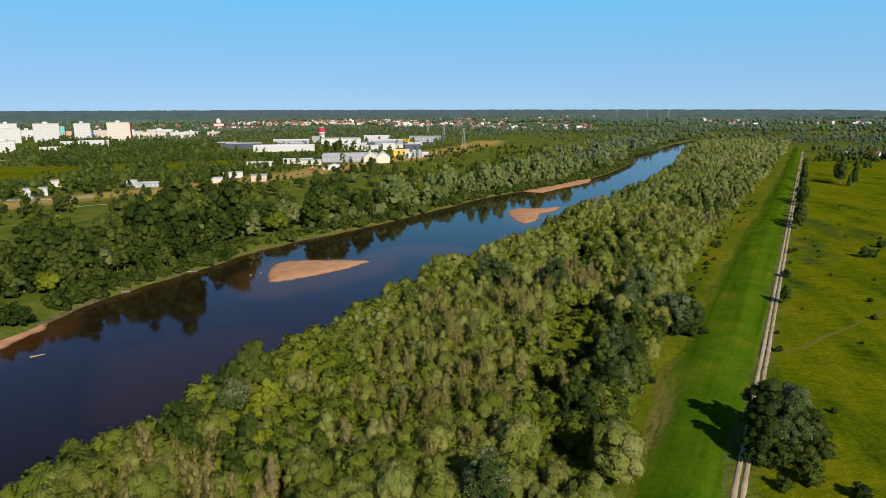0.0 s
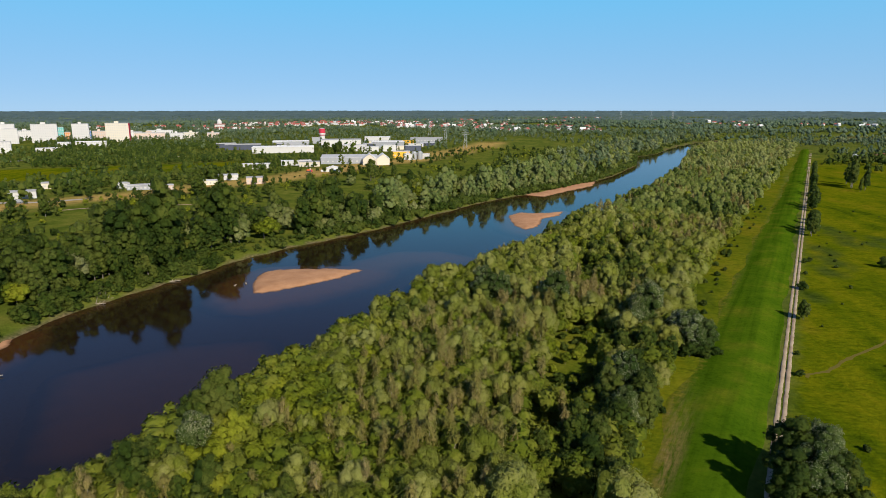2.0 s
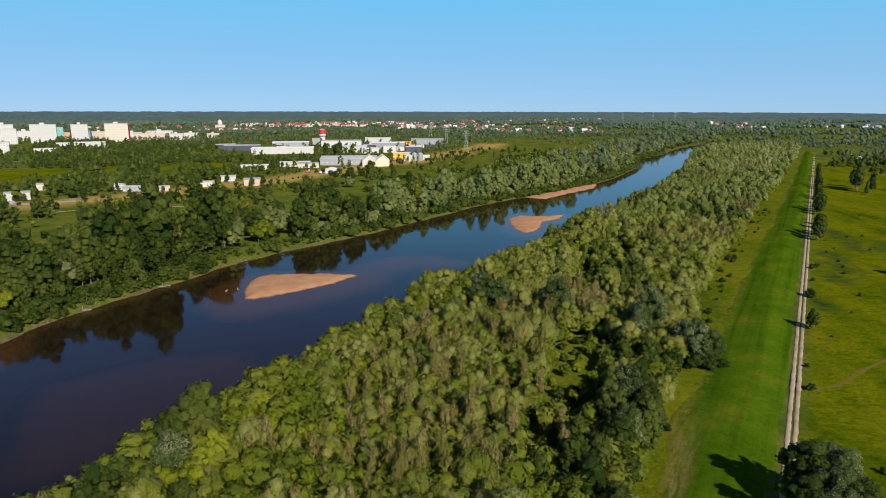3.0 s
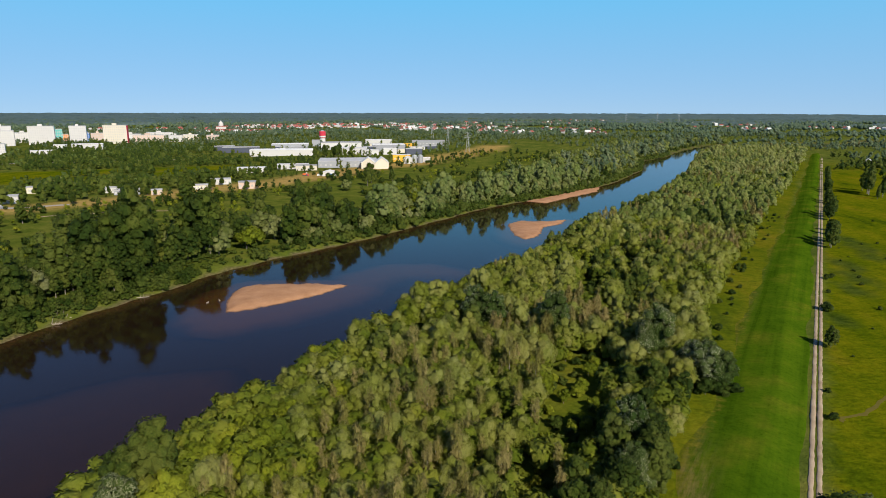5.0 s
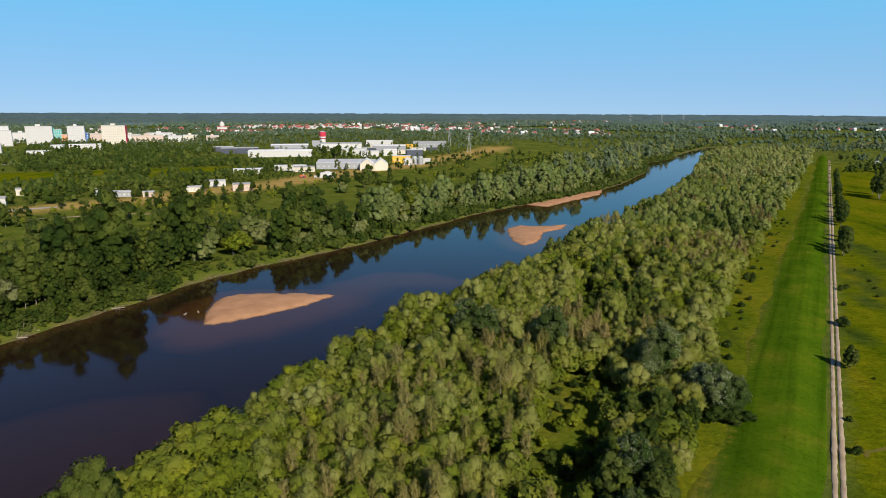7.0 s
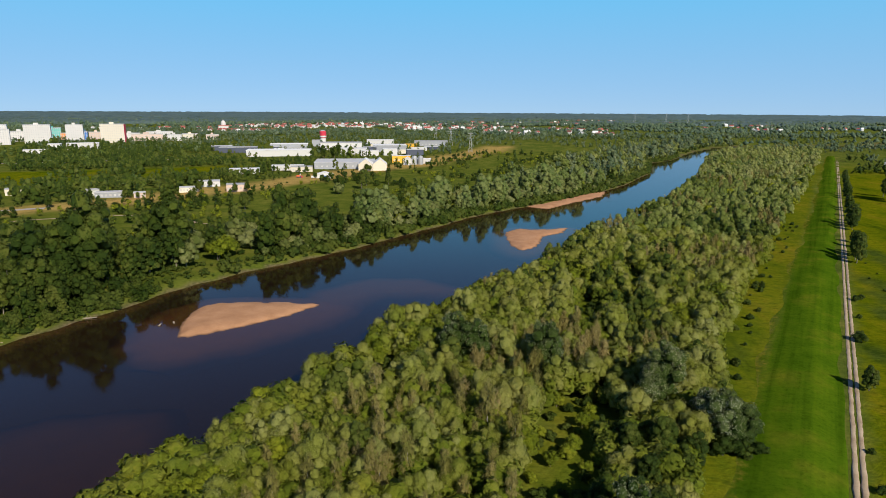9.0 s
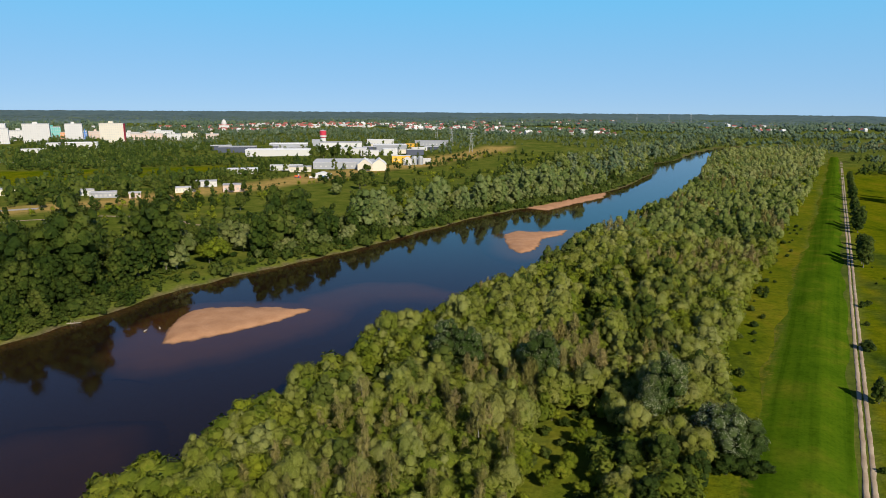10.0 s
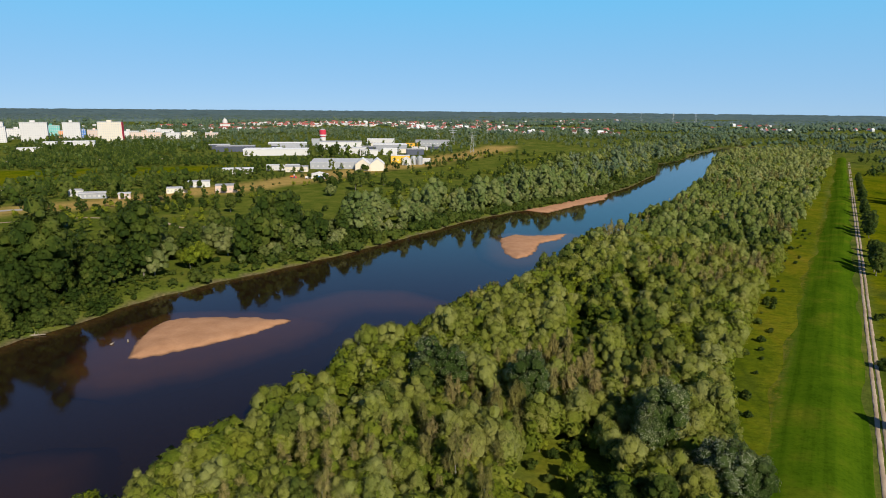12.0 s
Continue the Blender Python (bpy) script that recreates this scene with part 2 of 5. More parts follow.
def sand_material(name, a, b, wet):
    """Sand that darkens where it is wet, at and below the water's level, then further with depth."""
    m, n, l, out = material(name)
    geo = n.new("ShaderNodeNewGeometry")
    sep = n.new("ShaderNodeSeparateXYZ")
    l.new(geo.outputs["Position"], sep.inputs[0])
    f, g = noise_at(n, l, 0.25, 4.0), noise_at(n, l, 2.5, 4.0)
    c = ramp(n, l, f, [(0.3, a), (0.7, b)])
    c = mix(n, l, 0.25, c, ramp(n, l, g, [(0.3, (0.6, 0.6, 0.6)), (0.7, (1.1, 1.1, 1.1))]), "MULTIPLY")
    h = math_node(n, l, "MULTIPLY_ADD", f, 0.16, sep.outputs["Z"])
    c = mix(n, l, ramp(n, l, h, [(0.08, (1, 1, 1)), (0.30, (0, 0, 0))]), c, wet)
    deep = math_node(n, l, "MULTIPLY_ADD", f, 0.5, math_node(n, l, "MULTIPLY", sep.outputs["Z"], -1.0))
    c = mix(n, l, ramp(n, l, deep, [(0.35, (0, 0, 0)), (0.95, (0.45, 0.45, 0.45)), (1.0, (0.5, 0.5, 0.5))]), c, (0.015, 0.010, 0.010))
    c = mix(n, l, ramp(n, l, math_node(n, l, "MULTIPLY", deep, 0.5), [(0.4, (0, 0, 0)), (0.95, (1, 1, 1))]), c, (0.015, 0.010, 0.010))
    surface(n, l, out, c, 0.9, 0.2, bump(n, l, g, 0.5, 0.1))
    return m


def water_material():
    m, n, l, out = material("river_water")
    w = noise_at(n, l, 0.5, 3.0, 0.5, (1.0, 0.6, 1.0))
    w2 = noise_at(n, l, 0.035, 3.0)
    nrm = bump(n, l, math_node(n, l, "MULTIPLY", w, w2), 0.05, 0.25)
    fr = n.new("ShaderNodeFresnel")
    fr.inputs[0].default_value = 1.34
    l.new(nrm, fr.inputs["Normal"])
    gl, tr, di = n.new("ShaderNodeBsdfGlossy"), n.new("ShaderNodeBsdfTransparent"), n.new("ShaderNodeBsdfDiffuse")
    gl.inputs["Roughness"].default_value = 0.06
    l.new(nrm, gl.inputs["Normal"])
    tr.inputs[0].default_value = (0.52, 0.39, 0.20, 1)
    di.inputs[0].default_value = (0.006, 0.0045, 0.006, 1)
    a, b = n.new("ShaderNodeMixShader"), n.new("ShaderNodeMixShader")
    a.inputs[0].default_value = 0.50
    l.new(di.outputs[0], a.inputs[1])
    l.new(tr.outputs[0], a.inputs[2])
    l.new(fr.outputs[0], b.inputs[0])
    l.new(a.outputs[0], b.inputs[1])
    l.new(gl.outputs[0], b.inputs[2])
    l.new(b.outputs[0], out.inputs[0])
    return m


def plain(name, colour, rough=0.8, spec=0.3, metal=0.0, vary=0.25, scale=0.6):
    m, n, l, out = material(name)
    f = noise_at(n, l, scale, 5.0, 0.65)
    oi = n.new("ShaderNodeObjectInfo")
    k = math_node(n, l, "MULTIPLY_ADD", oi.outputs["Random"], vary, math_node(n, l, "MULTIPLY_ADD", f, vary, 1.0 - vary))
    c = mix(n, l, 1.0, colour, k, "MULTIPLY")
    surface(n, l, out, c, rough, spec, metal=metal)
    return m


GROUND, LAWN, WATER = ground_material(), lawn_material(), water_material()
SAND = sand_material("river_sand", (0.33, 0.17, 0.085), (0.43, 0.235, 0.125), (0.15, 0.080, 0.04))
TRACK = sand_material("track_sand", (0.26, 0.19, 0.12), (0.42, 0.33, 0.23), (0.26, 0.20, 0.14))
DEADWOOD = plain("weathered_dead_wood", (0.26, 0.22, 0.17), 0.9, 0.1, vary=0.4, scale=2.0)
TRODDEN = plain("trodden_grass", (0.105, 0.090, 0.020), 0.95, 0.0, vary=0.5, scale=1.2)
WHITE_WALL = plain("white_render", (0.55, 0.537, 0.52), vary=0.12)
CREAM_WALL = plain("cream_render", (0.62, 0.56, 0.45), vary=0.12)
ORANGE_WALL = plain("orange_render", (0.72, 0.30, 0.10))
PINK_WALL = plain("pale_pink_render", (0.58, 0.44, 0.36))
GREY_WALL = plain("grey_cladding", (0.30, 0.31, 0.33))
DARK_WALL = plain("slate_cladding", (0.07, 0.08, 0.11))
YELLOW = plain("yellow_paint", (0.75, 0.42, 0.05))
BLUE = plain("blue_paint", (0.05, 0.16, 0.45))
RED_PAINT = plain("red_paint", (0.55, 0.04, 0.07))
TILE_RED = plain("red_roof_tiles", (0.34, 0.095, 0.075), vary=0.5)
TILE_DARK = plain("brown_roof_tiles", (0.20, 0.09, 0.07), vary=0.5)
ROOF_GREY = plain("grey_roofing_felt", (0.40, 0.40, 0.41), vary=0.4, scale=0.2)
ROOF_WHITE = plain("pale_metal_roof", (0.62, 0.62, 0.62), vary=0.3, scale=0.2)
GLASS = plain("window_glass", (0.46, 0.46, 0.46), 0.15, 0.6)
STEEL = plain("galvanised_steel", (0.42, 0.43, 0.44), 0.5, 0.5, 0.6)


# ---- helpers for meshes ----
def mesh_of(name, verts, faces, mat=None, smooth=False):
    me = bpy.data.meshes.new(name)
    me.from_pydata([tuple(v) for v in verts], [], [tuple(int(i) for i in f) for f in faces])
    if mat:
        me.materials.append(mat)
    if smooth:
        me.polygons.foreach_set("use_smooth", [True] * len(me.polygons))
    me.update()
    return me


def quads_mesh(name, verts, quads, mat, smooth=False):
    """A mesh from arrays, all faces with as many corners."""
    verts, quads = np.asarray(verts, np.float32), np.asarray(quads, np.int32)
    me = bpy.data.meshes.new(name)
    k = quads.shape[1]
    me.vertices.add(len(verts))
    me.vertices.foreach_set("co", verts.ravel())
    me.loops.add(quads.size)
    me.loops.foreach_set("vertex_index", quads.ravel())
    me.polygons.add(len(quads))
    me.polygons.foreach_set("loop_start", np.arange(0, quads.size, k, dtype=np.int32))
    me.polygons.foreach_set("loop_total", np.full(len(quads), k, np.int32))
    if smooth:
        me.polygons.foreach_set("use_smooth", np.ones(len(quads), bool))
    me.materials.append(mat)
    me.update(calc_edges=True)
    return me


def part(name, data, mat, parent, label=""):
    """One mesh object under a thing; data is a bmesh or a mesh."""
    if isinstance(data, bmesh.types.BMesh):
        me = bpy.data.meshes.new(name)
        data.to_mesh(me)
        data.free()
        if mat:
            me.materials.append(mat)
        data = me
    ob = new(name, data)
    ob.parent = parent
    return tagged(ob, label) if label else ob


def add_box(bm, x0, y0, z0, x1, y1, z1):
    m = Matrix.Translation(((x0 + x1) / 2, (y0 + y1) / 2, (z0 + z1) / 2)) @ Matrix.Diagonal((x1 - x0, y1 - y0, z1 - z0, 1))
    bmesh.ops.create_cube(bm, size=1.0, matrix=m)


def box(x0, y0, z0, x1, y1, z1, bevel=0.0):
    bm = bmesh.new()
    add_box(bm, x0, y0, z0, x1, y1, z1)
    if bevel:
        bmesh.ops.bevel(bm, geom=bm.edges[:], offset=bevel, segments=1, affect="EDGES")
    return bm


def empty(name, x, y, z, turn=0.0, size=1.0):
    ob = new(name)
    ob.matrix_world = Matrix.LocRotScale((x, y, z), Euler((0, 0, radians(turn))), (size, size, size))
    return ob


# ---- plan: river, levee, track ----
LEFT_Y = [-900, 60, 126, 139, 154, 177, 199, 227, 255, 288, 340, 395, 424, 448, 506, 565, 668, 795, 837, 1000, 1140, 1230, 1330, 1600]
LEFT_X = [-160, -140, -136, -135, -138, -133, -125, -118.5, -106, -85, -60, -35, -17, 4, 40, 66, 102, 123, 152, 212, 280, 420, 700, 2200]
RIGHT_Y = [-900, 0, 74, 98, 117, 127, 140, 160, 199, 216, 245, 259, 303, 355, 388, 470, 600, 870, 950, 1060, 1150, 1250, 1500]
RIGHT_X = [-95, -92, -81, -71, -68, -61, -54, -48, -39, -25, -16, -4, 10, 26, 46, 82, 128, 201, 228, 300, 440, 720, 2200]
TRACK_A = np.array((-6.9, 0.0))
TRACK_D = np.array((0.3821, 0.9241))
TRACK_N = np.array((0.9241, -0.3821))


def soft_noise(x, y, scale, seed=0.0):
    """A smooth field in about -1..1 from summed sines."""
    x, y = np.asarray(x, float) * scale + seed, np.asarray(y, float) * scale - seed * 1.7
    return (np.sin(1.3 * x + 0.7 * y + 1.1) + np.sin(-0.8 * x + 1.7 * y + 2.3) + np.sin(2.1 * x - 1.2 * y + 0.4) + np.sin(2.9 * x + 2.6 * y)) / 2.6


def left_bank(y):
    return np.interp(y, LEFT_Y, LEFT_X) + 0.9 * soft_noise(y, 0, 0.16, 3.0)


def right_bank(y):
    return np.interp(y, RIGHT_Y, RIGHT_X) + 0.9 * soft_noise(y, 0, 0.16, 8.0)


def off_track(x, y):
    """Metres to the right of the track's middle."""
    return (np.asarray(x) - TRACK_A[0]) * TRACK_N[0] + (np.asarray(y) - TRACK_A[1]) * TRACK_N[1]


def step(a, b, v):
    t = np.clip((np.asarray(v, float) - a) / (b - a), 0, 1)
    return t * t * (3 - 2 * t)


def inside_river(x, y):
    """Metres from the nearer bank, positive in the water."""
    lean_l, lean_r = np.interp(y, [0, 200, 320, 1100, 1250], [1, 0.95, 0.9, 0.86, 0.6]), np.interp(y, [0, 150, 300, 1000, 1200], [0.98, 0.95, 0.93, 0.9, 0.6])
    return np.minimum((x - left_bank(y)) * lean_l, (right_bank(y) - x) * lean_r)


def far_rise(x, y):
    r = np.hypot(x, y)
    return (4.0 * step(680, 1000, r) + 3.0 * step(980, 1100, r)) * step(90, 260, left_bank(y) - x) + 20.0 * step(2300, 4900, r)


def ground_z(x, y):
    x, y = np.asarray(x, float), np.asarray(y, float)
    d = inside_river(x, y)
    bed = -np.clip(0.22 * d, 0, 2.4)
    land = 1.7 * step(-0.5, 4.5, -d) + 0.35 * soft_noise(x, y, 0.05, 2.0) * step(4, 20, -d)
    return np.where(d > 0, bed, land) + far_rise(x, y)


DRY_Y = [200, 345, 372, 420, 470, 540, 620, 695, 885, 1000]
DRY_X = [-400, -300, -274, -248, -222, -194, -174, -136, -80, -60]


def dry_strip(x, y):
    """The dry grass bank behind the left woods: metres from its middle."""
    return (x - np.interp(y, DRY_Y, DRY_X)) * 0.9


def field_band(x, y):
    """Bright hay fields between the workshops and the far scrub, 1 inside."""
    a = np.abs(0.55 * (x + 420) + 0.83 * (505 - y))
    return step(62, 50, a) * (x < -290) * (x > -620) * step(-0.75, -0.5, soft_noise(x, y, 0.03, 4.0))


# gaps in the thicket: x, y, half width, half depth
GLADES = [(7.0, 141.0, 6.5, 15.0), (11.0, 160.0, 6.5, 9.0), (4.0, 126.0, 4.0, 7.0), (-1.0, 114.0, 3.2, 9.0), (2.0, 87.0, 6.5, 6.0), (16.0, 97.0, 4.0, 7.0), (16.0, 222.0, 5.0, 16.0), (-30.0, 172.0, 3.0, 9.0), (34.0, 262.0, 5.0, 16.0)]
# open grass on the left bank: x, y, half width, half depth
LEFT_GLADES = [(-118, 252, 9, 12), (-131, 262, 8, 12), (-152, 150, 16, 12), (-205, 345, 26, 14), (-226, 268, 14, 9), (-137, 430, 14, 22), (-150, 470, 26, 45), (-120, 560, 22, 40), (-186, 300, 9, 7), (-60, 700, 18, 60)]
# damp hollows of the meadow where darker sedge grows: x, y, half width, half depth
HOLLOWS = [(139, 328, 5, 16), (137, 306, 5, 14), (132, 290, 4, 10), (116, 274, 4.5, 12), (111, 256, 5, 12), (103, 240, 4, 9), (141, 288, 4, 8), (150, 297, 5, 9), (84, 205, 3, 7)]


# ---- ground sheet ----
def axis(dense_a, dense_b, cell, low, high, grow=1.12):
    v = list(np.arange(dense_a, dense_b + 0.01, cell))
    c = cell
    while v[-1] < high:
        c *= grow
        v.append(min(high, v[-1] + c))
    c = cell
    while v[0] > low:
        c *= grow
        v.insert(0, max(low, v[0] - c))
    return np.array(v)


def build_ground():
    xs, ys = axis(-190, 190, 3.0, -4900, 4900, 1.085), axis(60, 430, 3.0, -3000, 4900, 1.075)
    gx, gy = np.meshgrid(xs, ys)
    z = ground_z(gx, gy)
    nx = len(xs)
    i = (np.arange(len(ys) - 1)[:, None] * nx + np.arange(nx - 1)[None]).ravel()
    me = quads_mesh("ground", np.stack([gx.ravel(), gy.ravel(), z.ravel()], 1), np.stack([i, i + 1, i + nx + 1, i + nx], 1), GROUND, True)
    x, y = gx.ravel(), gy.ravel()
    d, u = inside_river(x, y), off_track(x, y)
    sand = step(-0.5, 0.1, d)
    meadow = np.maximum(step(0.5, 3.0, u) * step(900, 620, y), step(-34, -27, u) * step(-14, -17, u) * (y < 1000) * 0.8)
    meadow = np.maximum(meadow, field_band(x, y) * 1.0)
    meadow = np.maximum(meadow, (x < left_bank(y)) * step(12, 18, dry_strip(x, y)) * (y > 130) * (y < 900) * 0.12)
    dry = step(32, 9, np.abs(dry_strip(x, y) + 5 * soft_noise(x, y, 0.05, 3.0))) * (y > 210) * (y < 990)
    for a, b, c, e in GLADES:
        meadow = np.maximum(meadow, 0.6 * step(1.3, 0.7, np.hypot((x - a) / c, (y - b) / e)))
    damp = np.zeros_like(x)
    for a, b, c, e in HOLLOWS:
        damp = np.maximum(damp, step(1.5, 0.4, np.hypot((x - a) / c, (y - b) / e) + 0.3 * soft_noise(x, y, 0.3, 5.0)))
    col = np.stack([sand, meadow, dry, damp], 1).astype(np.float32)
    me.color_attributes.new("zone", "FLOAT_COLOR", "POINT").data.foreach_set("color", col.ravel())
    tagged(new("ground", me), "rough summer grassland, river banks and distant fields", "ground", kind="structure")


build_ground()


def strip_mesh(name, ys, left, right, z, mat, cross=10):
    """A ribbon between two curves over y."""
    verts, faces = [], []
    for y in ys:
        a, b = float(left(y)), float(right(y))
        verts += [(a + (b - a) * k / cross, y, z) for k in range(cross + 1)]
    for r in range(len(ys) - 1):
        o = r * (cross + 1)
        faces += [(o + k, o + k + 1, o + cross + 2 + k, o + cross + 1 + k) for k in range(cross)]
    return quads_mesh(name, verts, faces, mat, True)


water = new("river_water", strip_mesh("river_water", np.arange(-880, 1500, 8.0), lambda y: left_bank(y) - 7, lambda y: right_bank(y) + 7, 0.0, WATER))
water.visible_shadow = False
tagged(water, "calm dark brown river reflecting blue sky", "river", kind="structure")


def along(s, u, z=0.0):
    """A place s metres along the track and u metres to its right."""
    p = TRACK_A + TRACK_D * s + TRACK_N * u
    return (float(p[0]), float(p[1]), z)


def levee_z(u):
    """Height of the levee over the ground across the track's line."""
    return np.interp(u, [-20.5, -18.5, -11.5, -7.5, -2.6, -1.6], [1.3, 1.65, 2.75, 2.85, 1.75, 1.6])


def build_levee():
    us = [-20.5, -19.5, -18.5, -17, -15, -13, -11.5, -10, -8.5, -7.5, -6, -4.5, -2.6, -2.0, -1.6]
    verts, faces = [], []
    ss = np.arange(-120, 1010, 4.0)
    for s in ss:
        for k, u in enumerate(us):
            w = u + (0.3 * soft_noise(s, 0, 0.08) + 0.25 * soft_noise(s, 3, 0.5) if k < 3 else 0.0)
            shrink = np.interp(s, [60, 83, 105, 126, 155, 190, 260, 400, 500, 700, 1000], [0.70, 0.76, 0.92, 1.05, 0.97, 1.0, 1.05, 0.88, 0.77, 0.76, 0.66])
            verts.append(along(s, w * (shrink if u < -3 else 1.0), float(levee_z(u)) + 0.02 * float(soft_noise(s, u, 0.4)) - (0.15 if k in (0, len(us) - 1) else 0)))
    n = len(us)
    for r in range(len(ss) - 1):
        faces += [(r * n + k, r * n + k + 1, (r + 1) * n + k + 1, (r + 1) * n + k) for k in range(n - 1)]
    me = quads_mesh("levee", verts, faces, LAWN, True)
    v = np.array(verts)
    u, s = off_track(v[:, 0], v[:, 1]), (v[:, 0] - TRACK_A[0]) * TRACK_D[0] + (v[:, 1] - TRACK_A[1]) * TRACK_D[1]
    worn = 1.4 * np.exp(-(((s - 106) / 16) ** 2)) * step(-12.5, -15.5, u) + 0.6 * step(-16.5, -19, u) * step(60, 80, s)
    verge = np.tile(np.interp(us, [-20.5, -15], [1, 0]), len(ss))
    col = np.stack([np.clip(worn, 0, 1), verge, worn * 0, worn * 0 + 1], 1).astype(np.float32)
    me.color_attributes.new("zone", "FLOAT_COLOR", "POINT").data.foreach_set("color", col.ravel())
    tagged(new("levee", me), "long mown grass flood levee beside the sandy track", "levee", kind="structure")


build_levee()


def build_footpath():
    """A faint trodden line from the track across the meadow."""
    xs, ys = [57.2, 58, 63, 68, 74, 85, 93, 104, 118], [144, 146, 148, 153, 159, 168, 175, 182, 190]
    t = np.linspace(0, 8, 90)
    x, y = np.interp(t, range(9), xs), np.interp(t, range(9), ys) + 0.25 * soft_noise(t * 6, 0, 0.5)
    half = 0.45 + 0.15 * soft_noise(t * 9, 2, 0.6)
    z = ground_z(x, y) + 0.04
    verts = np.concatenate([np.stack([x + half * 0.6, y - half * 0.8, z], 1), np.stack([x - half * 0.6, y + half * 0.8, z], 1)])
    n = len(t)
    me = quads_mesh("footpath", verts, [(k, k + 1, n + k + 1, n + k) for k in range(n - 1)], TRODDEN, True)
    tagged(new("footpath", me), "narrow trodden footpath through the meadow grass", "footpath", kind="structure")


build_footpath()


def build_track():
    """Two worn sandy ruts with a grassy middle."""
    holder = tagged(new("track"), "sandy two-rut farm track along the foot of the levee", "track", kind="structure")
    for side in (-0.58, 0.58):
        verts, faces = [], []
        ss = np.concatenate([np.arange(-60, 330, 0.8), np.arange(330, 960, 4.0)])
        for s in ss:
            a, b = 0.33 + 0.07 * soft_noise(s, side * 9, 0.6), 0.33 + 0.07 * soft_noise(s, side * 5 + 40, 0.7)
            g = float(ground_z(*along(s, side)[:2]))
            for w, dz in ((-a - 0.15, -0.1), (-a, 0.09), (0.0, 0.05), (b, 0.09), (b + 0.15, -0.1)):
                verts.append(along(s, side + float(w), max(g, 1.45) + dz))
        for r in range(len(ss) - 1):
            faces += [(r * 5 + k, r * 5 + k + 1, r * 5 + k + 6, r * 5 + k + 5) for k in range(4)]
        part("rut", quads_mesh("rut", verts, faces, TRACK, True), None, holder)


build_track()


# ---- sandbars ----
def polygon_distance(px, py, poly):
    """Signed metres to a closed outline, positive inside."""
    best, inside = np.full(px.shape, 1e9), np.zeros(px.shape, bool)
    for (ax, ay), (bx, by) in zip(poly, poly[1:] + poly[:1]):
        ex, ey = bx - ax, by - ay
        t = np.clip(((px - ax) * ex + (py - ay) * ey) / (ex * ex + ey * ey), 0, 1)
        best = np.minimum(best, np.hypot(px - ax - t * ex, py - ay - t * ey))
        cross = ((ay > py) != (by > py)) & (px < ex * (py - ay) / (by - ay + 1e-12) + ax)
        inside ^= cross
    return np.where(inside, best, -best)


def sandbar(label, poly, top, shelf, cell=0.7):
    pts = np.array(poly)
    lo, hi = pts.min(0) - shelf, pts.max(0) + shelf
    xs, ys = np.arange(lo[0], hi[0], cell), np.arange(lo[1], hi[1], cell)
    gx, gy = np.meshgrid(xs, ys)
    d = polygon_distance(gx, gy, poly) + 0.6 * soft_noise(gx, gy, 0.35) + 0.25 * soft_noise(gx, gy, 1.1)
    z = np.where(d > 0, top * (1 - np.exp(-d / 2.5)) if top > 0 else top, min(top, 0) + 0.05 * d - 0.0045 * d * d * np.abs(d) / 4) + 0.02 * soft_noise(gx, gy, 1.9)
    keep = z > -2.6
    nx = len(xs)
    i = (np.arange(len(ys) - 1)[:, None] * nx + np.arange(nx - 1)[None])
    ok = (keep[:-1, :-1] & keep[1:, :-1] & keep[:-1, 1:] & keep[1:, 1:]).ravel()
    i = i.ravel()[ok]
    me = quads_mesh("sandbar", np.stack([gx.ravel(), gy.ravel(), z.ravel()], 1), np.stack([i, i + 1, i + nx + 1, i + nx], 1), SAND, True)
    bm = bmesh.new()
    bm.from_mesh(me)
    bmesh.ops.delete(bm, geom=[v for v in bm.verts if not v.link_faces], context="VERTS")
    bm.to_mesh(me)
    bm.free()
    tagged(new("sandbar", me), label, "sandbar", kind="structure")


sandbar("bare orange sandbar with a wet lower edge in the river", [(-92, 189), (-98, 203), (-99.5, 213), (-97, 218), (-91, 220), (-78, 223), (-65, 223), (-69, 213), (-77, 203), (-85, 194)], 1.1, 24)
sandbar("wet sand apron under shallow water round the sandbar", [(-103, 211), (-104, 200), (-98, 186), (-89, 181), (-76, 193), (-64, 211), (-60, 222), (-70, 225), (-90, 222), (-99, 219)], -0.16, 9)
sandbar("small triangular orange sandbar in the river", [(-16, 349), (-10, 360), (-3, 358), (4, 360), (14, 366), (12, 353), (6, 347), (2, 340), (0, 319), (-6, 310), (-11, 318), (-14, 334)], 0.9, 18)
sandbar("narrow sandy spit along the wooded river bank", [(-9, 434), (0, 447), (12, 478), (30, 508), (47, 520), (43, 494), (31, 473), (21, 457), (5, 428)], 0.9, 14)
sandbar("muddy sand beach on the grassy river bank", [(-146, 112), (-138, 146), (-134, 139), (-134, 126), (-137, 110)], 0.7, 18)
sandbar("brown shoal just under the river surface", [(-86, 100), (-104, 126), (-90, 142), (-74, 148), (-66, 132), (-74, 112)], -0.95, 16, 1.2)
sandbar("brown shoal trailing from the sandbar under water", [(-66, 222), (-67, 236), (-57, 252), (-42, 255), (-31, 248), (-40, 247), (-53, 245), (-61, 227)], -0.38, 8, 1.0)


# ---- trees ----
def ico(level):
    bm = bmesh.new()
    bmesh.ops.create_icosphere(bm, subdivisions=level, radius=1.0)
    v = np.array([x.co[:] for x in bm.verts])
    f = np.array([[x.index for x in p.verts] for p in bm.faces])
    bm.free()
    return v, f


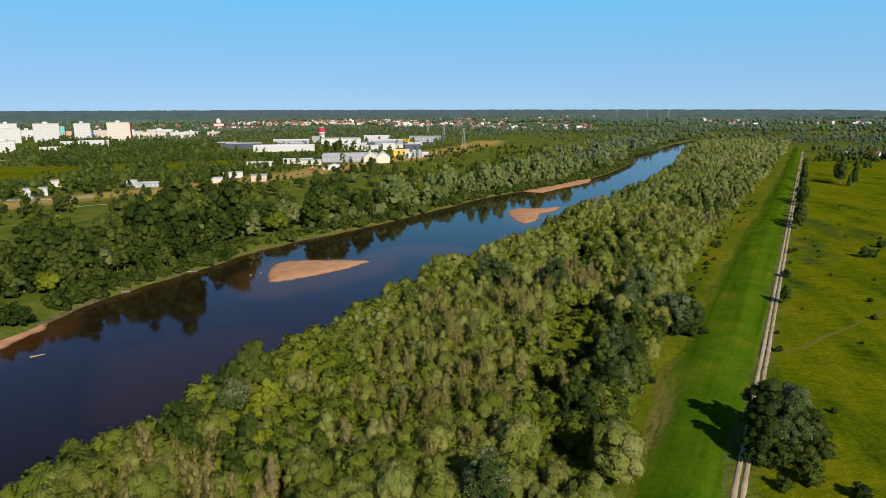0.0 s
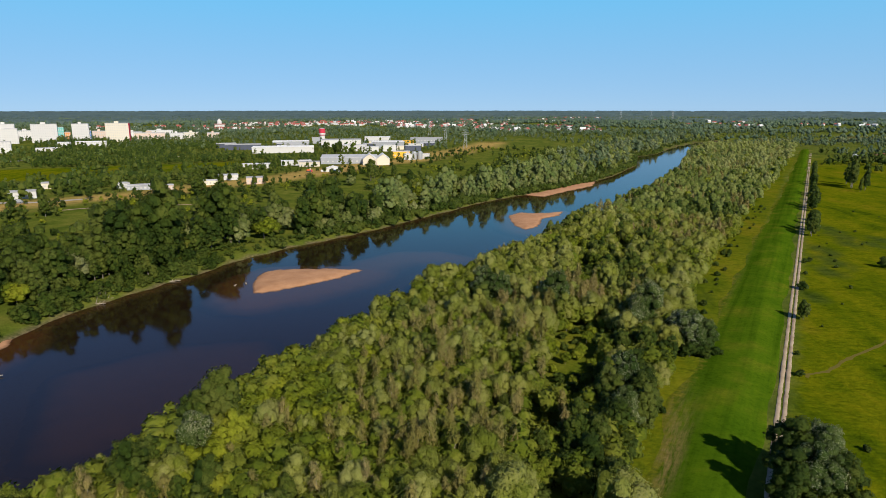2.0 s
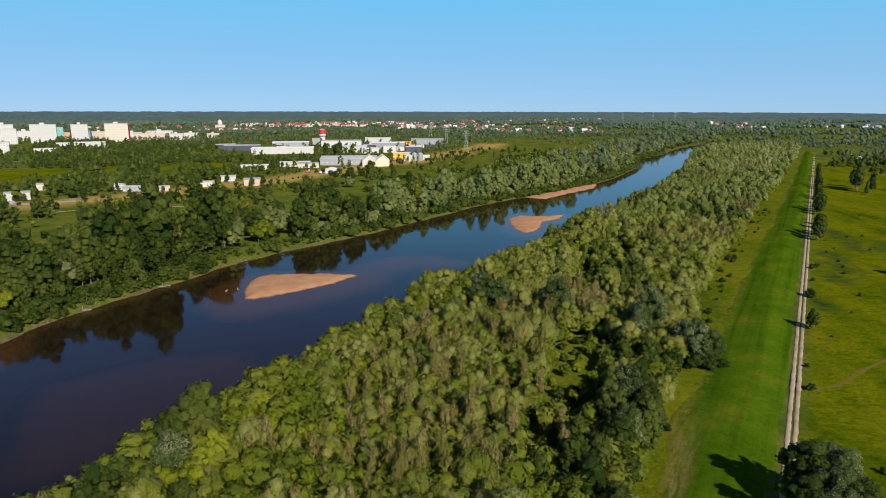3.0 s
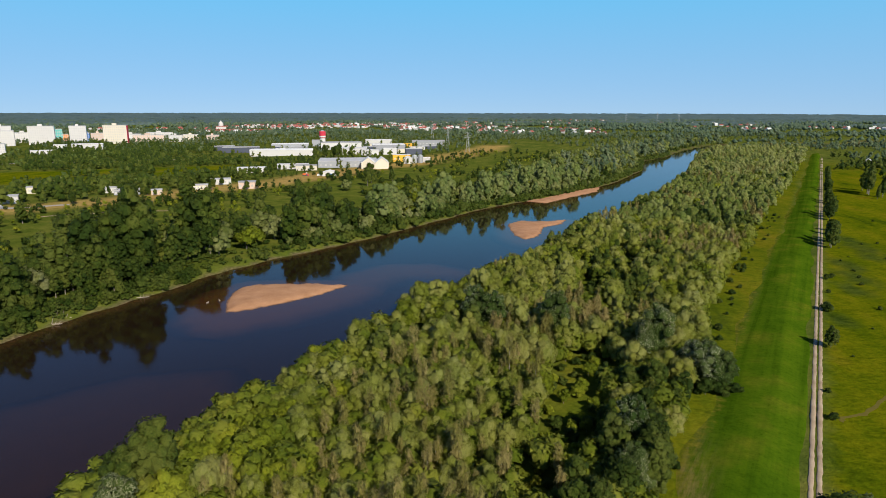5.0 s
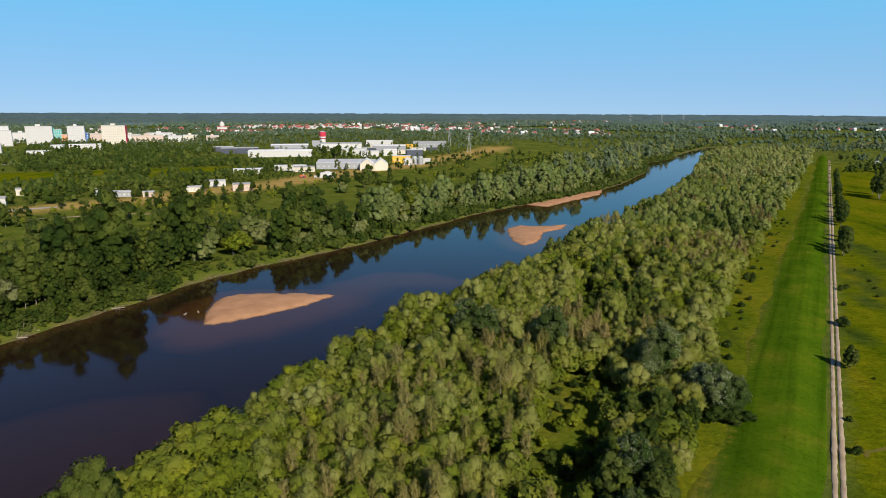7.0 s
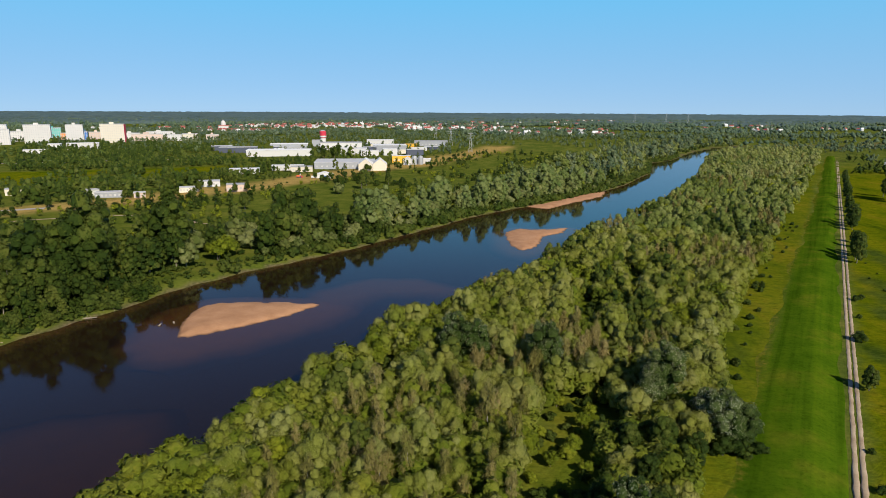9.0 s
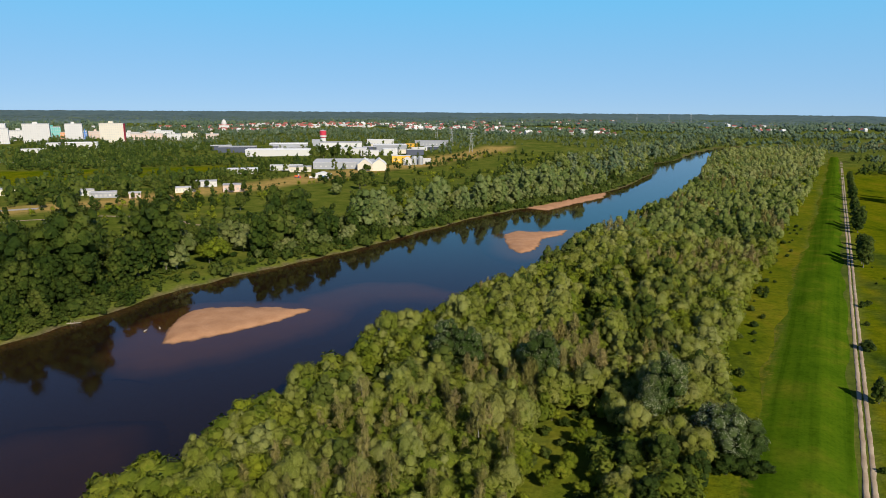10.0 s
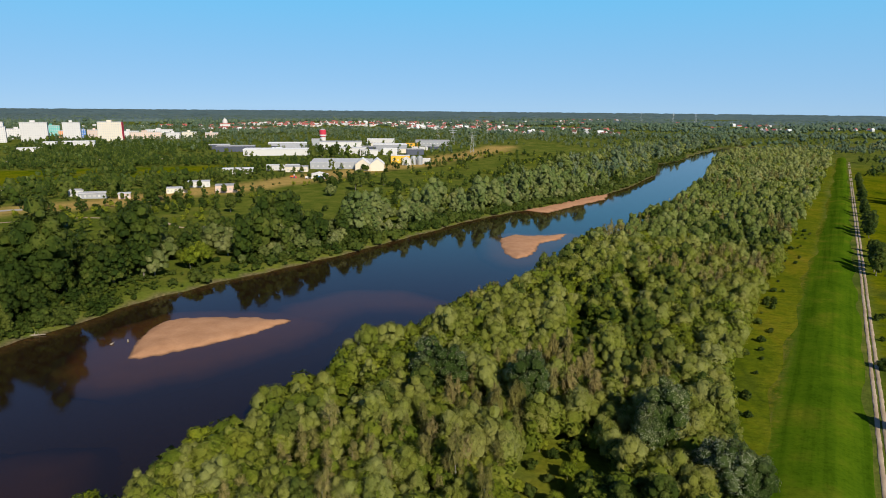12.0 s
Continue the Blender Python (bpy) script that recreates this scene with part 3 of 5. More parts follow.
ICO_SMALL = ico(1)
TINY = (np.array([(0, 0, 1.0), (0.9, 0, 0.1), (0, 0.9, 0.1), (-0.9, 0, 0.1), (0, -0.9, 0.1), (0, 0, -0.7)]), np.array([(0, 1, 2), (0, 2, 3), (0, 3, 4), (0, 4, 1), (5, 2, 1), (5, 3, 2), (5, 4, 3), (5, 1, 4)]))
# kind: crown centre height, half width, half height of the dome that carries the lumps, lumps, lump radius, lump tallness, leaf length, leaf width
KINDS = {
    "willow": (4.0, 1.95, 2.5, 20, 1.06, 1.18, 0.38, 0.16),
    "poplar": (6.2, 2.8, 4.9, 44, 1.06, 1.10, 0.44, 0.24),
    "broad": (7.4, 3.0, 6.1, 46, 1.18, 1.15, 0.60, 0.32),
    "sallow": (3.3, 2.7, 2.5, 28, 1.05, 1.05, 0.44, 0.19),
    "maple": (3.2, 1.8, 1.9, 15, 1.00, 0.95, 0.62, 0.26),
    "bush": (1.0, 0.95, 0.8, 9, 0.66, 0.9, 0.42, 0.26),
    "withered": (4.6, 0.85, 3.2, 12, 0.55, 2.3, 0.95, 0.10),
    "column": (7.6, 1.2, 6.6, 26, 1.2, 1.5, 0.56, 0.36),
}
HEIGHT = {k: v[0] + v[2] + v[4] * 0.8 for k, v in KINDS.items()}


def crown_lumps(kind, rng, count=None):
    """Rounded lobes over a dome, as a crown's boughs stand: x, y, z, radius, half height."""
    mid, half, rise, full, radius, tall, _, _ = KINDS[kind]
    count = count or full
    radius *= (full / count) ** 0.42
    sx, sy, sz = rng.uniform(0.84, 1.18, 3)
    out = [(0, 0, mid, half * 0.85, rise * 0.9)]
    for k in range(count - 1):
        t = 1 - (k + 0.35) / (count - 1) * 1.78
        ring, a = math.sqrt(max(0.0, 1 - t * t)), k * 2.39996 + rng.uniform(-0.4, 0.4)
        far = rng.uniform(0.68, 1.16)
        r = radius * rng.uniform(0.55, 1.4)
        z = mid + rise * t * far * (sz if t > 0 else 1.0)
        out.append((half * sx * ring * far * math.cos(a), half * sy * ring * far * math.sin(a), max(z, r * 0.6), r, r * tall * rng.uniform(0.85, 1.15)))
    return np.array(out)


def lobe_shell(core, lumps, k, fill, rng):
    """The uneven skin of one lobe without what is buried in its neighbours: points, triangles, outward directions."""
    cv, cf = core
    x, y, z, r, h = lumps[k]
    a, b = rng.normal(size=3), rng.normal(size=3)
    swell = 1 + 0.10 * np.sin(cv @ (a * 2.2) + 6 * rng.uniform()) + 0.08 * np.sin(cv @ (b * 4.5) + 6 * rng.uniform()) + 0.09 * rng.normal(size=len(cv))
    p = cv * (swell * fill)[:, None] * (r, r, h) + (x, y, z)
    hid = np.zeros(len(cv), bool)
    for m, (ox, oy, oz, o_r, o_h) in enumerate(lumps):
        if m != k:
            hid |= (((p - (ox, oy, oz)) / (o_r, o_r, o_h)) ** 2).sum(1) < 0.74 * fill * fill
    keep = ~hid[cf].all(1) & (cv[cf].mean(1)[:, 2] > -0.62)
    used = np.unique(cf[keep])
    where = np.full(len(cv), -1)
    where[used] = np.arange(len(used))
    return p[used], where[cf[keep]], cv[used]


def crown_arrays(kind, seed, leaves, core=ICO_SMALL, grow=1.0, boughs=None):
    """A crown: pointed leaf sprays over the closed, uneven skin of its lobes, with soft normals."""
    rng = np.random.default_rng(seed)
    lumps = crown_lumps(kind, rng, boughs)
    leaf_l, leaf_w = KINDS[kind][6:]
    area = lumps[:, 3] * lumps[:, 4]
    want = int(leaves * 2.2) + 4
    which = rng.choice(len(lumps), want, p=area / area.sum())
    way = rng.normal(size=(want, 3))
    way[:, 2] = np.where(way[:, 2] < -0.4, -way[:, 2], way[:, 2])
    way /= np.linalg.norm(way, axis=1)[:, None]
    size = np.stack([lumps[which, 3], lumps[which, 3], lumps[which, 4]], 1)
    reach = (0.5, 1.2) if kind == "withered" else (0.85, 1.15)
    spot = lumps[which, :3] + way * size * rng.uniform(*reach, (want, 1))
    buried = np.zeros(want, bool)
    for k, (x, y, z, r, h) in enumerate(lumps):
        q = ((spot - (x, y, z)) / (r, r, h)) ** 2
        buried |= (q.sum(1) < 0.66) & (which != k)
    pick = np.flatnonzero(~buried)[:leaves]
    spot, way = spot[pick], way[pick]
    n = len(pick)
    nrm = way + rng.normal(size=(n, 3)) * 0.5
    nrm[:, 2] += 0.2
    nrm /= np.linalg.norm(nrm, axis=1)[:, None] + 1e-9
    lean = rng.normal(size=(n, 3)) + way * 0.5
    if kind in ("willow", "withered", "column"):
        lean = lean * (0.3 if kind == "withered" else 0.7) + np.array((0, 0, 1.2))
    t1 = lean - nrm * (lean * nrm).sum(1)[:, None]
    t1 /= np.linalg.norm(t1, axis=1)[:, None] + 1e-9
    t2 = np.cross(nrm, t1)
    ln = leaf_l * grow * rng.uniform(0.6, 1.3, (n, 1)) * 0.5
    wd = leaf_w * grow * rng.uniform(0.6, 1.3, (n, 1)) * 0.5
    sprays = np.stack([spot + t1 * ln, spot + t2 * wd - t1 * ln * 0.7, spot - t2 * wd - t1 * ln * 0.7], 1).reshape(-1, 3)
    verts, tris, soft, at = [sprays], [], [np.repeat(way + rng.normal(size=(n, 3)) * 0.45, 3, 0)], len(sprays)
    fill = 0.45 if kind == "withered" else 0.89 if leaves > 100 else 0.93
    for k in range(len(lumps)):
        p, f, d = lobe_shell(core, lumps, k, fill, rng)
        verts.append(p)
        tris.append(f + at)
        soft.append(d)
        at += len(p)
    verts, soft = np.concatenate(verts), np.concatenate(soft)
    whole = (verts - (0, 0, KINDS[kind][0])) / (KINDS[kind][1], KINDS[kind][1], KINDS[kind][2])
    soft = soft + 0.35 * whole / (np.linalg.norm(whole, axis=1)[:, None] + 1e-6)
    soft[:, 2] += 0.28
    soft /= np.linalg.norm(soft, axis=1)[:, None] + 1e-6
    return verts, np.arange(3 * n).reshape(-1, 3), np.concatenate(tris), soft


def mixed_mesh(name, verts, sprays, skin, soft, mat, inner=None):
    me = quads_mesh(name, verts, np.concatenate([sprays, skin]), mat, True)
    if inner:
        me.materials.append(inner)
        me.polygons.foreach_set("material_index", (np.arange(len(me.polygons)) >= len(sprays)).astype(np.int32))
    me.normals_split_custom_set_from_vertices(np.asarray(soft, np.float32))
    return me


def tube(bm, a, b, ra, rb, sides=6):
    a, b = Vector(a), Vector(b)
    m = Matrix.Translation((a + b) / 2) @ (b - a).to_track_quat("Z", "Y").to_matrix().to_4x4()
    bmesh.ops.create_cone(bm, cap_ends=True, segments=sides, radius1=ra, radius2=rb, depth=(b - a).length, matrix=m)


def trunk_mesh(kind, seed):
    """A tapered, slightly bent trunk with limbs that end inside the crown."""
    rng = random.Random(seed)
    height = HEIGHT[kind]
    bm = bmesh.new()
    thick = {"bush": 0.07, "willow": 0.15, "maple": 0.14, "withered": 0.10}.get(kind, 0.30)
    p, r = Vector((0, 0, -0.5)), thick
    for k in range(4):
        q = p + Vector((rng.uniform(-0.3, 0.3), rng.uniform(-0.3, 0.3), height * 0.21))
        tube(bm, p, q, r, r * 0.72)
        if k in (1, 2):
            for _ in range(1 if kind in ("willow", "bush", "withered") else 2):
                a = rng.uniform(0, 6.28)
                tube(bm, q, q + Vector((math.cos(a), math.sin(a), 0.9)) * KINDS[kind][1] * 0.55, r * 0.5, r * 0.15, 5)
        p, r = q, r * 0.72
    me = bpy.data.meshes.new("trunk")
    bm.to_mesh(me)
    bm.free()
    me.materials.append(PALE_BARK if kind in ("poplar", "withered") else BARK)
    return me


NEAR_LEAVES = {"willow": 1300, "poplar": 2700, "broad": 1450, "maple": 700, "bush": 240, "sallow": 1300, "withered": 620, "column": 1200}
VARIANTS = {"willow": 7, "sallow": 4, "poplar": 4, "broad": 5, "maple": 4, "bush": 4, "withered": 3, "column": 2}
LABELS = {
    "willow": ("willow", "olive grey-green upright willow in the riverside thicket", "riverside willows"),
    "poplar": ("silver_poplar", "tall silver-leaved poplar with a pale trunk", "silver poplars"),
    "broad": ("broadleaf_tree", "tall dark green broadleaf tree on the river bank", "bank trees"),
    "sallow": ("grey_willow", "broad grey-green willow domed over the river bank", "bank willows"),
    "maple": ("box_elder", "low bright yellow-green box elder on the river edge", "box elders"),
    "bush": ("bush", "rounded dark green bush in rough grass", "bushes"),
    "withered": ("withered_willow", "half-bare brown willow with thin upright stems", "withered willows"),
    "column": ("columnar_poplar", "tall narrow dark green poplar at the meadow edge", "columnar poplars"),
}
MODELS = {}
for kind_no, kind in enumerate(KINDS):
    MODELS[kind] = []
    for v in range(VARIANTS[kind]):
        core = ICO_SMALL
        crown = mixed_mesh("crown", *crown_arrays(kind, 100 * kind_no + v, NEAR_LEAVES[kind], core), LEAF[kind], POPLAR_INNER_SHADE if kind == "poplar" else None)
        MODELS[kind].append((crown, trunk_mesh(kind, v)))


def tree(kind, x, y, size=1.0, rng=random, z=None, label=""):
    """One tree as a thing: trunk and crown under an empty at its foot."""
    name, text, group = LABELS[kind]
    crown, trunk = MODELS[kind][rng.randrange(len(MODELS[kind]))]
    foot = float(ground_z(x, y)) - 0.05 if z is None else z
    e = new(name)
    wide = size * rng.uniform(0.9, 1.12)
    e.matrix_world = Matrix.LocRotScale((x, y, foot), Euler((rng.uniform(-0.05, 0.05), rng.uniform(-0.05, 0.05), rng.uniform(0, 6.28))), (wide, wide, size))
    part("trunk", trunk, None, e)
    part("crown", crown, None, e)
    return tagged(e, label or text, "bush" if kind == "bush" else "tree", group)


def woods(name, label, spots, leaves, mats, boughs=None, grow=1.5, variants=6, core=TINY):
    """Trees past counting, joined into one mesh a kind. spots: (kind, x, y, size)."""
    by = {}
    for kind, x, y, size in spots:
        by.setdefault(kind, []).append((x, y, size))
    rng = np.random.default_rng(len(spots))
    for kind, rows in by.items():
        rows = np.array(rows)
        models = [crown_arrays(kind, 900 + 7 * v, leaves, core, grow, boughs) for v in range(variants)]
        vs, qs, ts, ns, at = [], [], [], [], 0
        z = ground_z(rows[:, 0], rows[:, 1])
        for (x, y, size), foot in zip(rows, z):
            v, q, t, k = models[rng.integers(variants)]
            a = rng.uniform(0, 6.28)
            c, s, w = math.cos(a), math.sin(a), size * rng.uniform(0.9, 1.15)
            p = np.stack([(v[:, 0] * c - v[:, 1] * s) * w + x, (v[:, 0] * s + v[:, 1] * c) * w + y, v[:, 2] * size + foot], 1)
            vs.append(p)
            ns.append(np.stack([k[:, 0] * c - k[:, 1] * s, k[:, 0] * s + k[:, 1] * c, k[:, 2]], 1))
            qs.append(q + at)
            ts.append(t + at)
            at += len(v)
        ob = new(name, mixed_mesh(name, np.concatenate(vs), np.concatenate(qs), np.concatenate(ts), np.concatenate(ns), mats.get(kind) or FAR_HAZE_LEAF))
        tagged(ob, label, "woods", kind="stuff")


def jittered(x0, x1, y0, y1, cell, seed):
    rng = np.random.default_rng(seed)
    xs, ys = np.meshgrid(np.arange(x0, x1, cell), np.arange(y0, y1, cell))
    return np.stack([xs.ravel() + rng.uniform(-0.42, 0.42, xs.size) * cell, ys.ravel() + rng.uniform(-0.42, 0.42, xs.size) * cell], 1), rng


# stands of one kind within the thicket: x, y, half width, half depth, share, kinds
STANDS = [(-15, 130, 24, 34, 0.8, ("withered", "withered", "willow")), (10, 192, 11, 13, 0.7, ("withered",)), (-20, 95, 14, 14, 0.4, ("withered",)),
          (-46, 108, 22, 26, 0.62, ("maple",)), (-40, 150, 10, 20, 0.35, ("maple",)), (9, 106, 14, 28, 0.85, ("broad", "broad", "bush")), (20, 142, 8, 14, 0.6, ("broad", "bush")), (27, 215, 9, 22, 0.5, ("broad",)), (-50, 84, 14, 12, 0.6, ("broad",))]


def right_wood_kind(x, y, rng):
    """What grows where between the river and the levee."""
    for a, b, c, d, share, kinds in STANDS:
        if ((x - a) / c) ** 2 + ((y - b) / d) ** 2 < 1 and rng.uniform() < share:
            return kinds[rng.integers(len(kinds))]
    edge = -float(off_track(x, y)) - 20
    brown = float(soft_noise(x, y, 0.045, 4.0))
    bright = float(soft_noise(x, y, 0.06, 9.0))
    r = rng.uniform()
    if brown > 0.45 and r < 0.5:
        return "withered"
    if bright > 0.3 and r < 0.5:
        return "maple"
    if r < 0.12 or (edge < 8 and r < 0.3) or (r < 0.5 and y > 240 and float(soft_noise(x, y, 0.03, 14.0)) > 0.0):
        return "broad"
    return "willow"


def edge_of_wood(s):
    """How far left of the track's line the trees begin."""
    return np.interp(s, [60, 83, 100, 126, 150, 175, 200, 240, 300, 400, 520, 700, 1000], [-17, -18, -19.5, -22.5, -21.5, -22, -27, -29, -28, -26, -23, -20, -18])


def in_right_wood(x, y):
    u = off_track(x, y)
    s = (x - TRACK_A[0]) * TRACK_D[0] + (y - TRACK_A[1]) * TRACK_D[1]
    return (u < edge_of_wood(s)) & (x > right_bank(y) + np.interp(y, [110, 150, 200], [4.5, 3.0, 1.5]))


# tall trees that stand out of the thicket: kind, x, y, size
LANDMARKS = [("poplar", -16.5, 184, 0.95), ("poplar", -12, 183, 0.88), ("poplar", 4, 176.5, 1.08), ("poplar", 26.5, 165, 1.14), ("poplar", 23.8, 162.5, 0.92), ("poplar", 29.2, 168, 0.95), ("poplar", 35, 154.5, 0.86), ("poplar", 37.6, 154.5, 0.74), ("poplar", 32.4, 157, 0.84), ("poplar", 39, 155.5, 0.66),
             ("poplar", 15, 123, 0.95), ("broad", 12.5, 120, 0.68), ("broad", 17.8, 119, 0.72), ("poplar", 14.5, 113, 0.85), ("broad", 5.5, 111, 0.55), ("broad", -56.5, 102.5, 0.92), ("broad", -59.5, 99, 0.78), ("poplar", -57, 94, 0.80),
             ("broad", -60, 82, 0.74), ("broad", -63, 85, 0.62), ("poplar", -8.5, 72, 0.92), ("willow", 10.4, 85.5, 1.3), ("broad", 19, 126, 0.6), ("broad", 21, 131, 0.5), ("willow", -43, 164, 0.98), ("willow", -34.5, 198.5, 1.12), ("willow", -29.7, 200, 1.05), ("willow", -38.8, 198, 0.75), ("broad", 9, 105, 0.62), ("broad", 12, 109, 0.66), ("broad", 17, 114, 0.62), ("maple", -49.3, 152.5, 1.15), ("maple", -55.4, 132.8, 1.05), ("willow", 13.3, 172, 1.15)]


def wood_size(kind, rng):
    grown = rng.uniform(1.06, 1.28) if rng.uniform() < 0.15 else rng.uniform(0.72, 1.0)
    return grown * {"broad": 0.50, "poplar": 0.82, "bush": 1.5, "withered": 0.95}.get(kind, 1.0)


def in_glade(x, y, glades):
    return any(((x - a) / c) ** 2 + ((y - b) / d) ** 2 < 1 for a, b, c, d in glades)


def build_right_wood():
    pick = random.Random(5)
    for kind, x, y, size in LANDMARKS:
        tree(kind, x, y, size, pick, label="silver-leaved poplar rising out of the thicket" if kind == "poplar" else "")
    for lo, hi, cell, leaves, grow, boughs, seed in ((-70, 52, 5.6, 40, 2.2, 10, 9), (52, 172, 3.6, 900, 1.15, 17, 1), (172, 330, 4.2, 360, 1.6, 14, 2), (330, 560, 5.4, 130, 2.1, 11, 3), (560, 1040, 7.2, 36, 3.2, 8, 4)):
        pts, rng = jittered(-105, 420, lo, hi, cell, seed)
        rows = []
        for x, y in pts[in_right_wood(pts[:, 0], pts[:, 1])]:
            if any(((x - a) / c) ** 2 + ((y - b) / d) ** 2 < 1 for a, b, c, d in GLADES):
                if rng.uniform() < 0.85:
                    low = "maple" if rng.uniform() < 0.45 else "bush"
                    tree(low, float(x), float(y), float(rng.uniform(0.5, 1.0)) * (0.55 if low == "maple" else 1.0), pick, label="low bright shrub in a clearing of the thicket")
                continue
            if any(math.hypot(x - a, y - b) < 3.2 * s + 0.6 for _, a, b, s in LANDMARKS):
                continue
            kind = right_wood_kind(x, y, rng)
            size = wood_size(kind, rng) * (1.0 if lo < 400 else 1.15)
            if x - float(right_bank(y)) < 13:
                size = min(size, rng.uniform(0.7, 1.0) * float(np.interp(y, [110, 160], [0.72, 1.0])))
            if 52 < y < 105 or (52 < y < 160 and kind != "willow"):
                tree(kind, float(x), float(y), float(size), pick)
            else:
                rows.append((kind, x, y, size))
        if 0 < lo < 200:
            more, rng = jittered(-95, 120, lo, hi, 4.2 if lo < 100 else 5.2, seed + 60)
            more = [("bush", x, y, rng.uniform(1.6, 2.8)) for x, y in more[in_right_wood(more[:, 0], more[:, 1])] if not in_glade(x, y, GLADES)]
            woods("undergrowth", "tangled green undergrowth beneath the willows", more, 150, {"bush": UNDERGROWTH}, 8, 0.95, core=ICO_SMALL)
        woods("riverside_wood", "dense olive-green willow thicket along the river", rows, leaves, LEAF if lo < 300 else dict(LEAF, willow=FAR_HAZE_WILLOW, broad=LEAF["broad"] if lo < 500 else MID_HAZE_LEAF), boughs, grow, core=ICO_SMALL if lo < 500 else TINY)


build_right_wood()


def open_bank_depth(y):
    """Metres of bare grass between the left waterline and the first trees."""
    return np.interp(y, [150, 165, 185, 200, 222, 232, 268, 282, 300, 340, 355, 420, 520], [1.5, 1.5, 1.2, 1, 2, 13, 15, 4, 4, 6, 3, 2, 1]) + 1.0 * soft_noise(y, 0, 0.11, 5.0)


def build_left_wood():
    pick = random.Random(8)

    def fits(x, y):
        d = -inside_river(x, y)
        back = dry_strip(x, y)
        clump = soft_noise(x, y, 0.035, 6.0) + 0.4 * soft_noise(x, y, 0.09, 2.0)
        deep = np.interp(y, [240, 310, 330, 420, 520, 700], [62, 60, 46, 46, 75, 90]) + 18 * soft_noise(x, y, 0.03, 9.0)
        return (x < left_bank(y)) & (d > 1.5 + open_bank_depth(y)) & (back > 16) & ((clump > -0.5) | (d < 16)) & (d < deep)

    def kind_at(x, y, d, rng):
        r = rng.uniform()
        if d < 14:
            kind = "bush" if r < (0.6 if y < 250 else 0.35) else "sallow" if y > 250 and r < 0.78 else "broad"
        else:
            kind = "sallow" if r < (0.06 if y < 250 else 0.28 if y < 320 else 0.48) else "maple" if r < (0.12 if y < 250 else 0.42 if y < 320 else 0.54) else "bush" if r < (0.2 if y < 250 else 0.58) else "broad"
        stand = 1 + 0.32 * float(soft_noise(x, y, 0.05, 12.0))
        tall = stand * (1.28 if y < 320 else 0.95) * float(np.interp(d, [4, 16, 34, 60], [0.35, 0.85, 1.0, 0.55]))
        return kind, (rng.uniform(1.1, 1.4) if rng.uniform() < 0.25 else rng.uniform(0.5, 1.0)) * {"broad": tall, "sallow": 1.15 if d > 14 else 0.7, "maple": 1.1, "bush": 1.7}[kind]

    for lo, hi, cell, leaves, grow, boughs, seed in ((130, 330, 4.9, 520, 1.35, 24, 11), (330, 560, 5.6, 190, 1.9, 16, 12), (560, 1300, 8.0, 30, 3.4, 8, 13)):
        pts, rng = jittered(-300, 330, lo, hi, cell, seed)
        rows = []
        for x, y in pts[fits(pts[:, 0], pts[:, 1])]:
            d = -float(inside_river(x, y))
            if in_glade(x, y, LEFT_GLADES):
                continue
            kind, size = kind_at(x, y, d, rng)
            if d < 42 and x > -215 and y < 268:
                tree(kind, float(x), float(y), float(size), pick, label="low spreading willow over the river bank" if kind == "sallow" else "")
            else:
                rows.append((kind, x, y, size))
        woods("bank_wood", "dense mixed green wood on the river bank", rows, leaves, LEAF if lo < 300 else dict(LEAF, broad=MID_HAZE_LEAF if lo < 500 else FAR_HAZE_LEAF, sallow=BANK_WILLOW if lo < 500 else FAR_HAZE_WILLOW), boughs, grow, core=ICO_SMALL if lo < 500 else TINY)
    # scattered trees and scrub on the meadow behind the wood
    pts, rng = jittered(-380, 60, 150, 860, 8.5, 17)
    rows = []
    for x, y in pts:
        d, back = -float(inside_river(x, y)), float(dry_strip(x, y))
        if x > float(left_bank(y)) or d < 48 or back < -14 or in_glade(x, y, LEFT_GLADES):
            continue
        v = float(soft_noise(x, y, 0.03, 7.0)) + 0.5 * float(soft_noise(x, y, 0.1, 1.0))
        if abs(back) < 14:
            if rng.uniform() < 0.12:
                rows.append(("bush", x, y, rng.uniform(0.6, 1.6)))
        elif v > (-0.25 if x < -175 and y < 400 else 0.1 if y > 430 else 0.4) or rng.uniform() < 0.1:
            kind = ("bush", "maple", "broad")[int(rng.integers(3))]
            rows.append((kind, x, y, rng.uniform(0.7, 1.0) * {"bush": 1.9, "maple": 0.75, "broad": 0.55}[kind]))
    woods("meadow_scrub", "scattered trees and scrub on the left-bank meadow", rows, 70, LEAF, 7, 2.2)
    # undergrowth beneath the front rows
    pts, rng = jittered(-260, 60, 140, 470, 3.4, 16)
    d = -inside_river(pts[:, 0], pts[:, 1])
    rows = [("bush", x, y, rng.uniform(0.5, 1.3)) for (x, y), e in zip(pts, d) if x < float(left_bank(y)) and 1.0 + float(open_bank_depth(y)) < e < 24 and not in_glade(x, y, LEFT_GLADES) and float(soft_noise(x, y, 0.06, 3.0)) > -0.7]
    woods("undergrowth", "dense dark green undergrowth below the bank trees", rows, 80, LEAF, 7, 1.3, core=ICO_SMALL)
    # shrubs right at the water
    rng = np.random.default_rng(15)
    rows = []
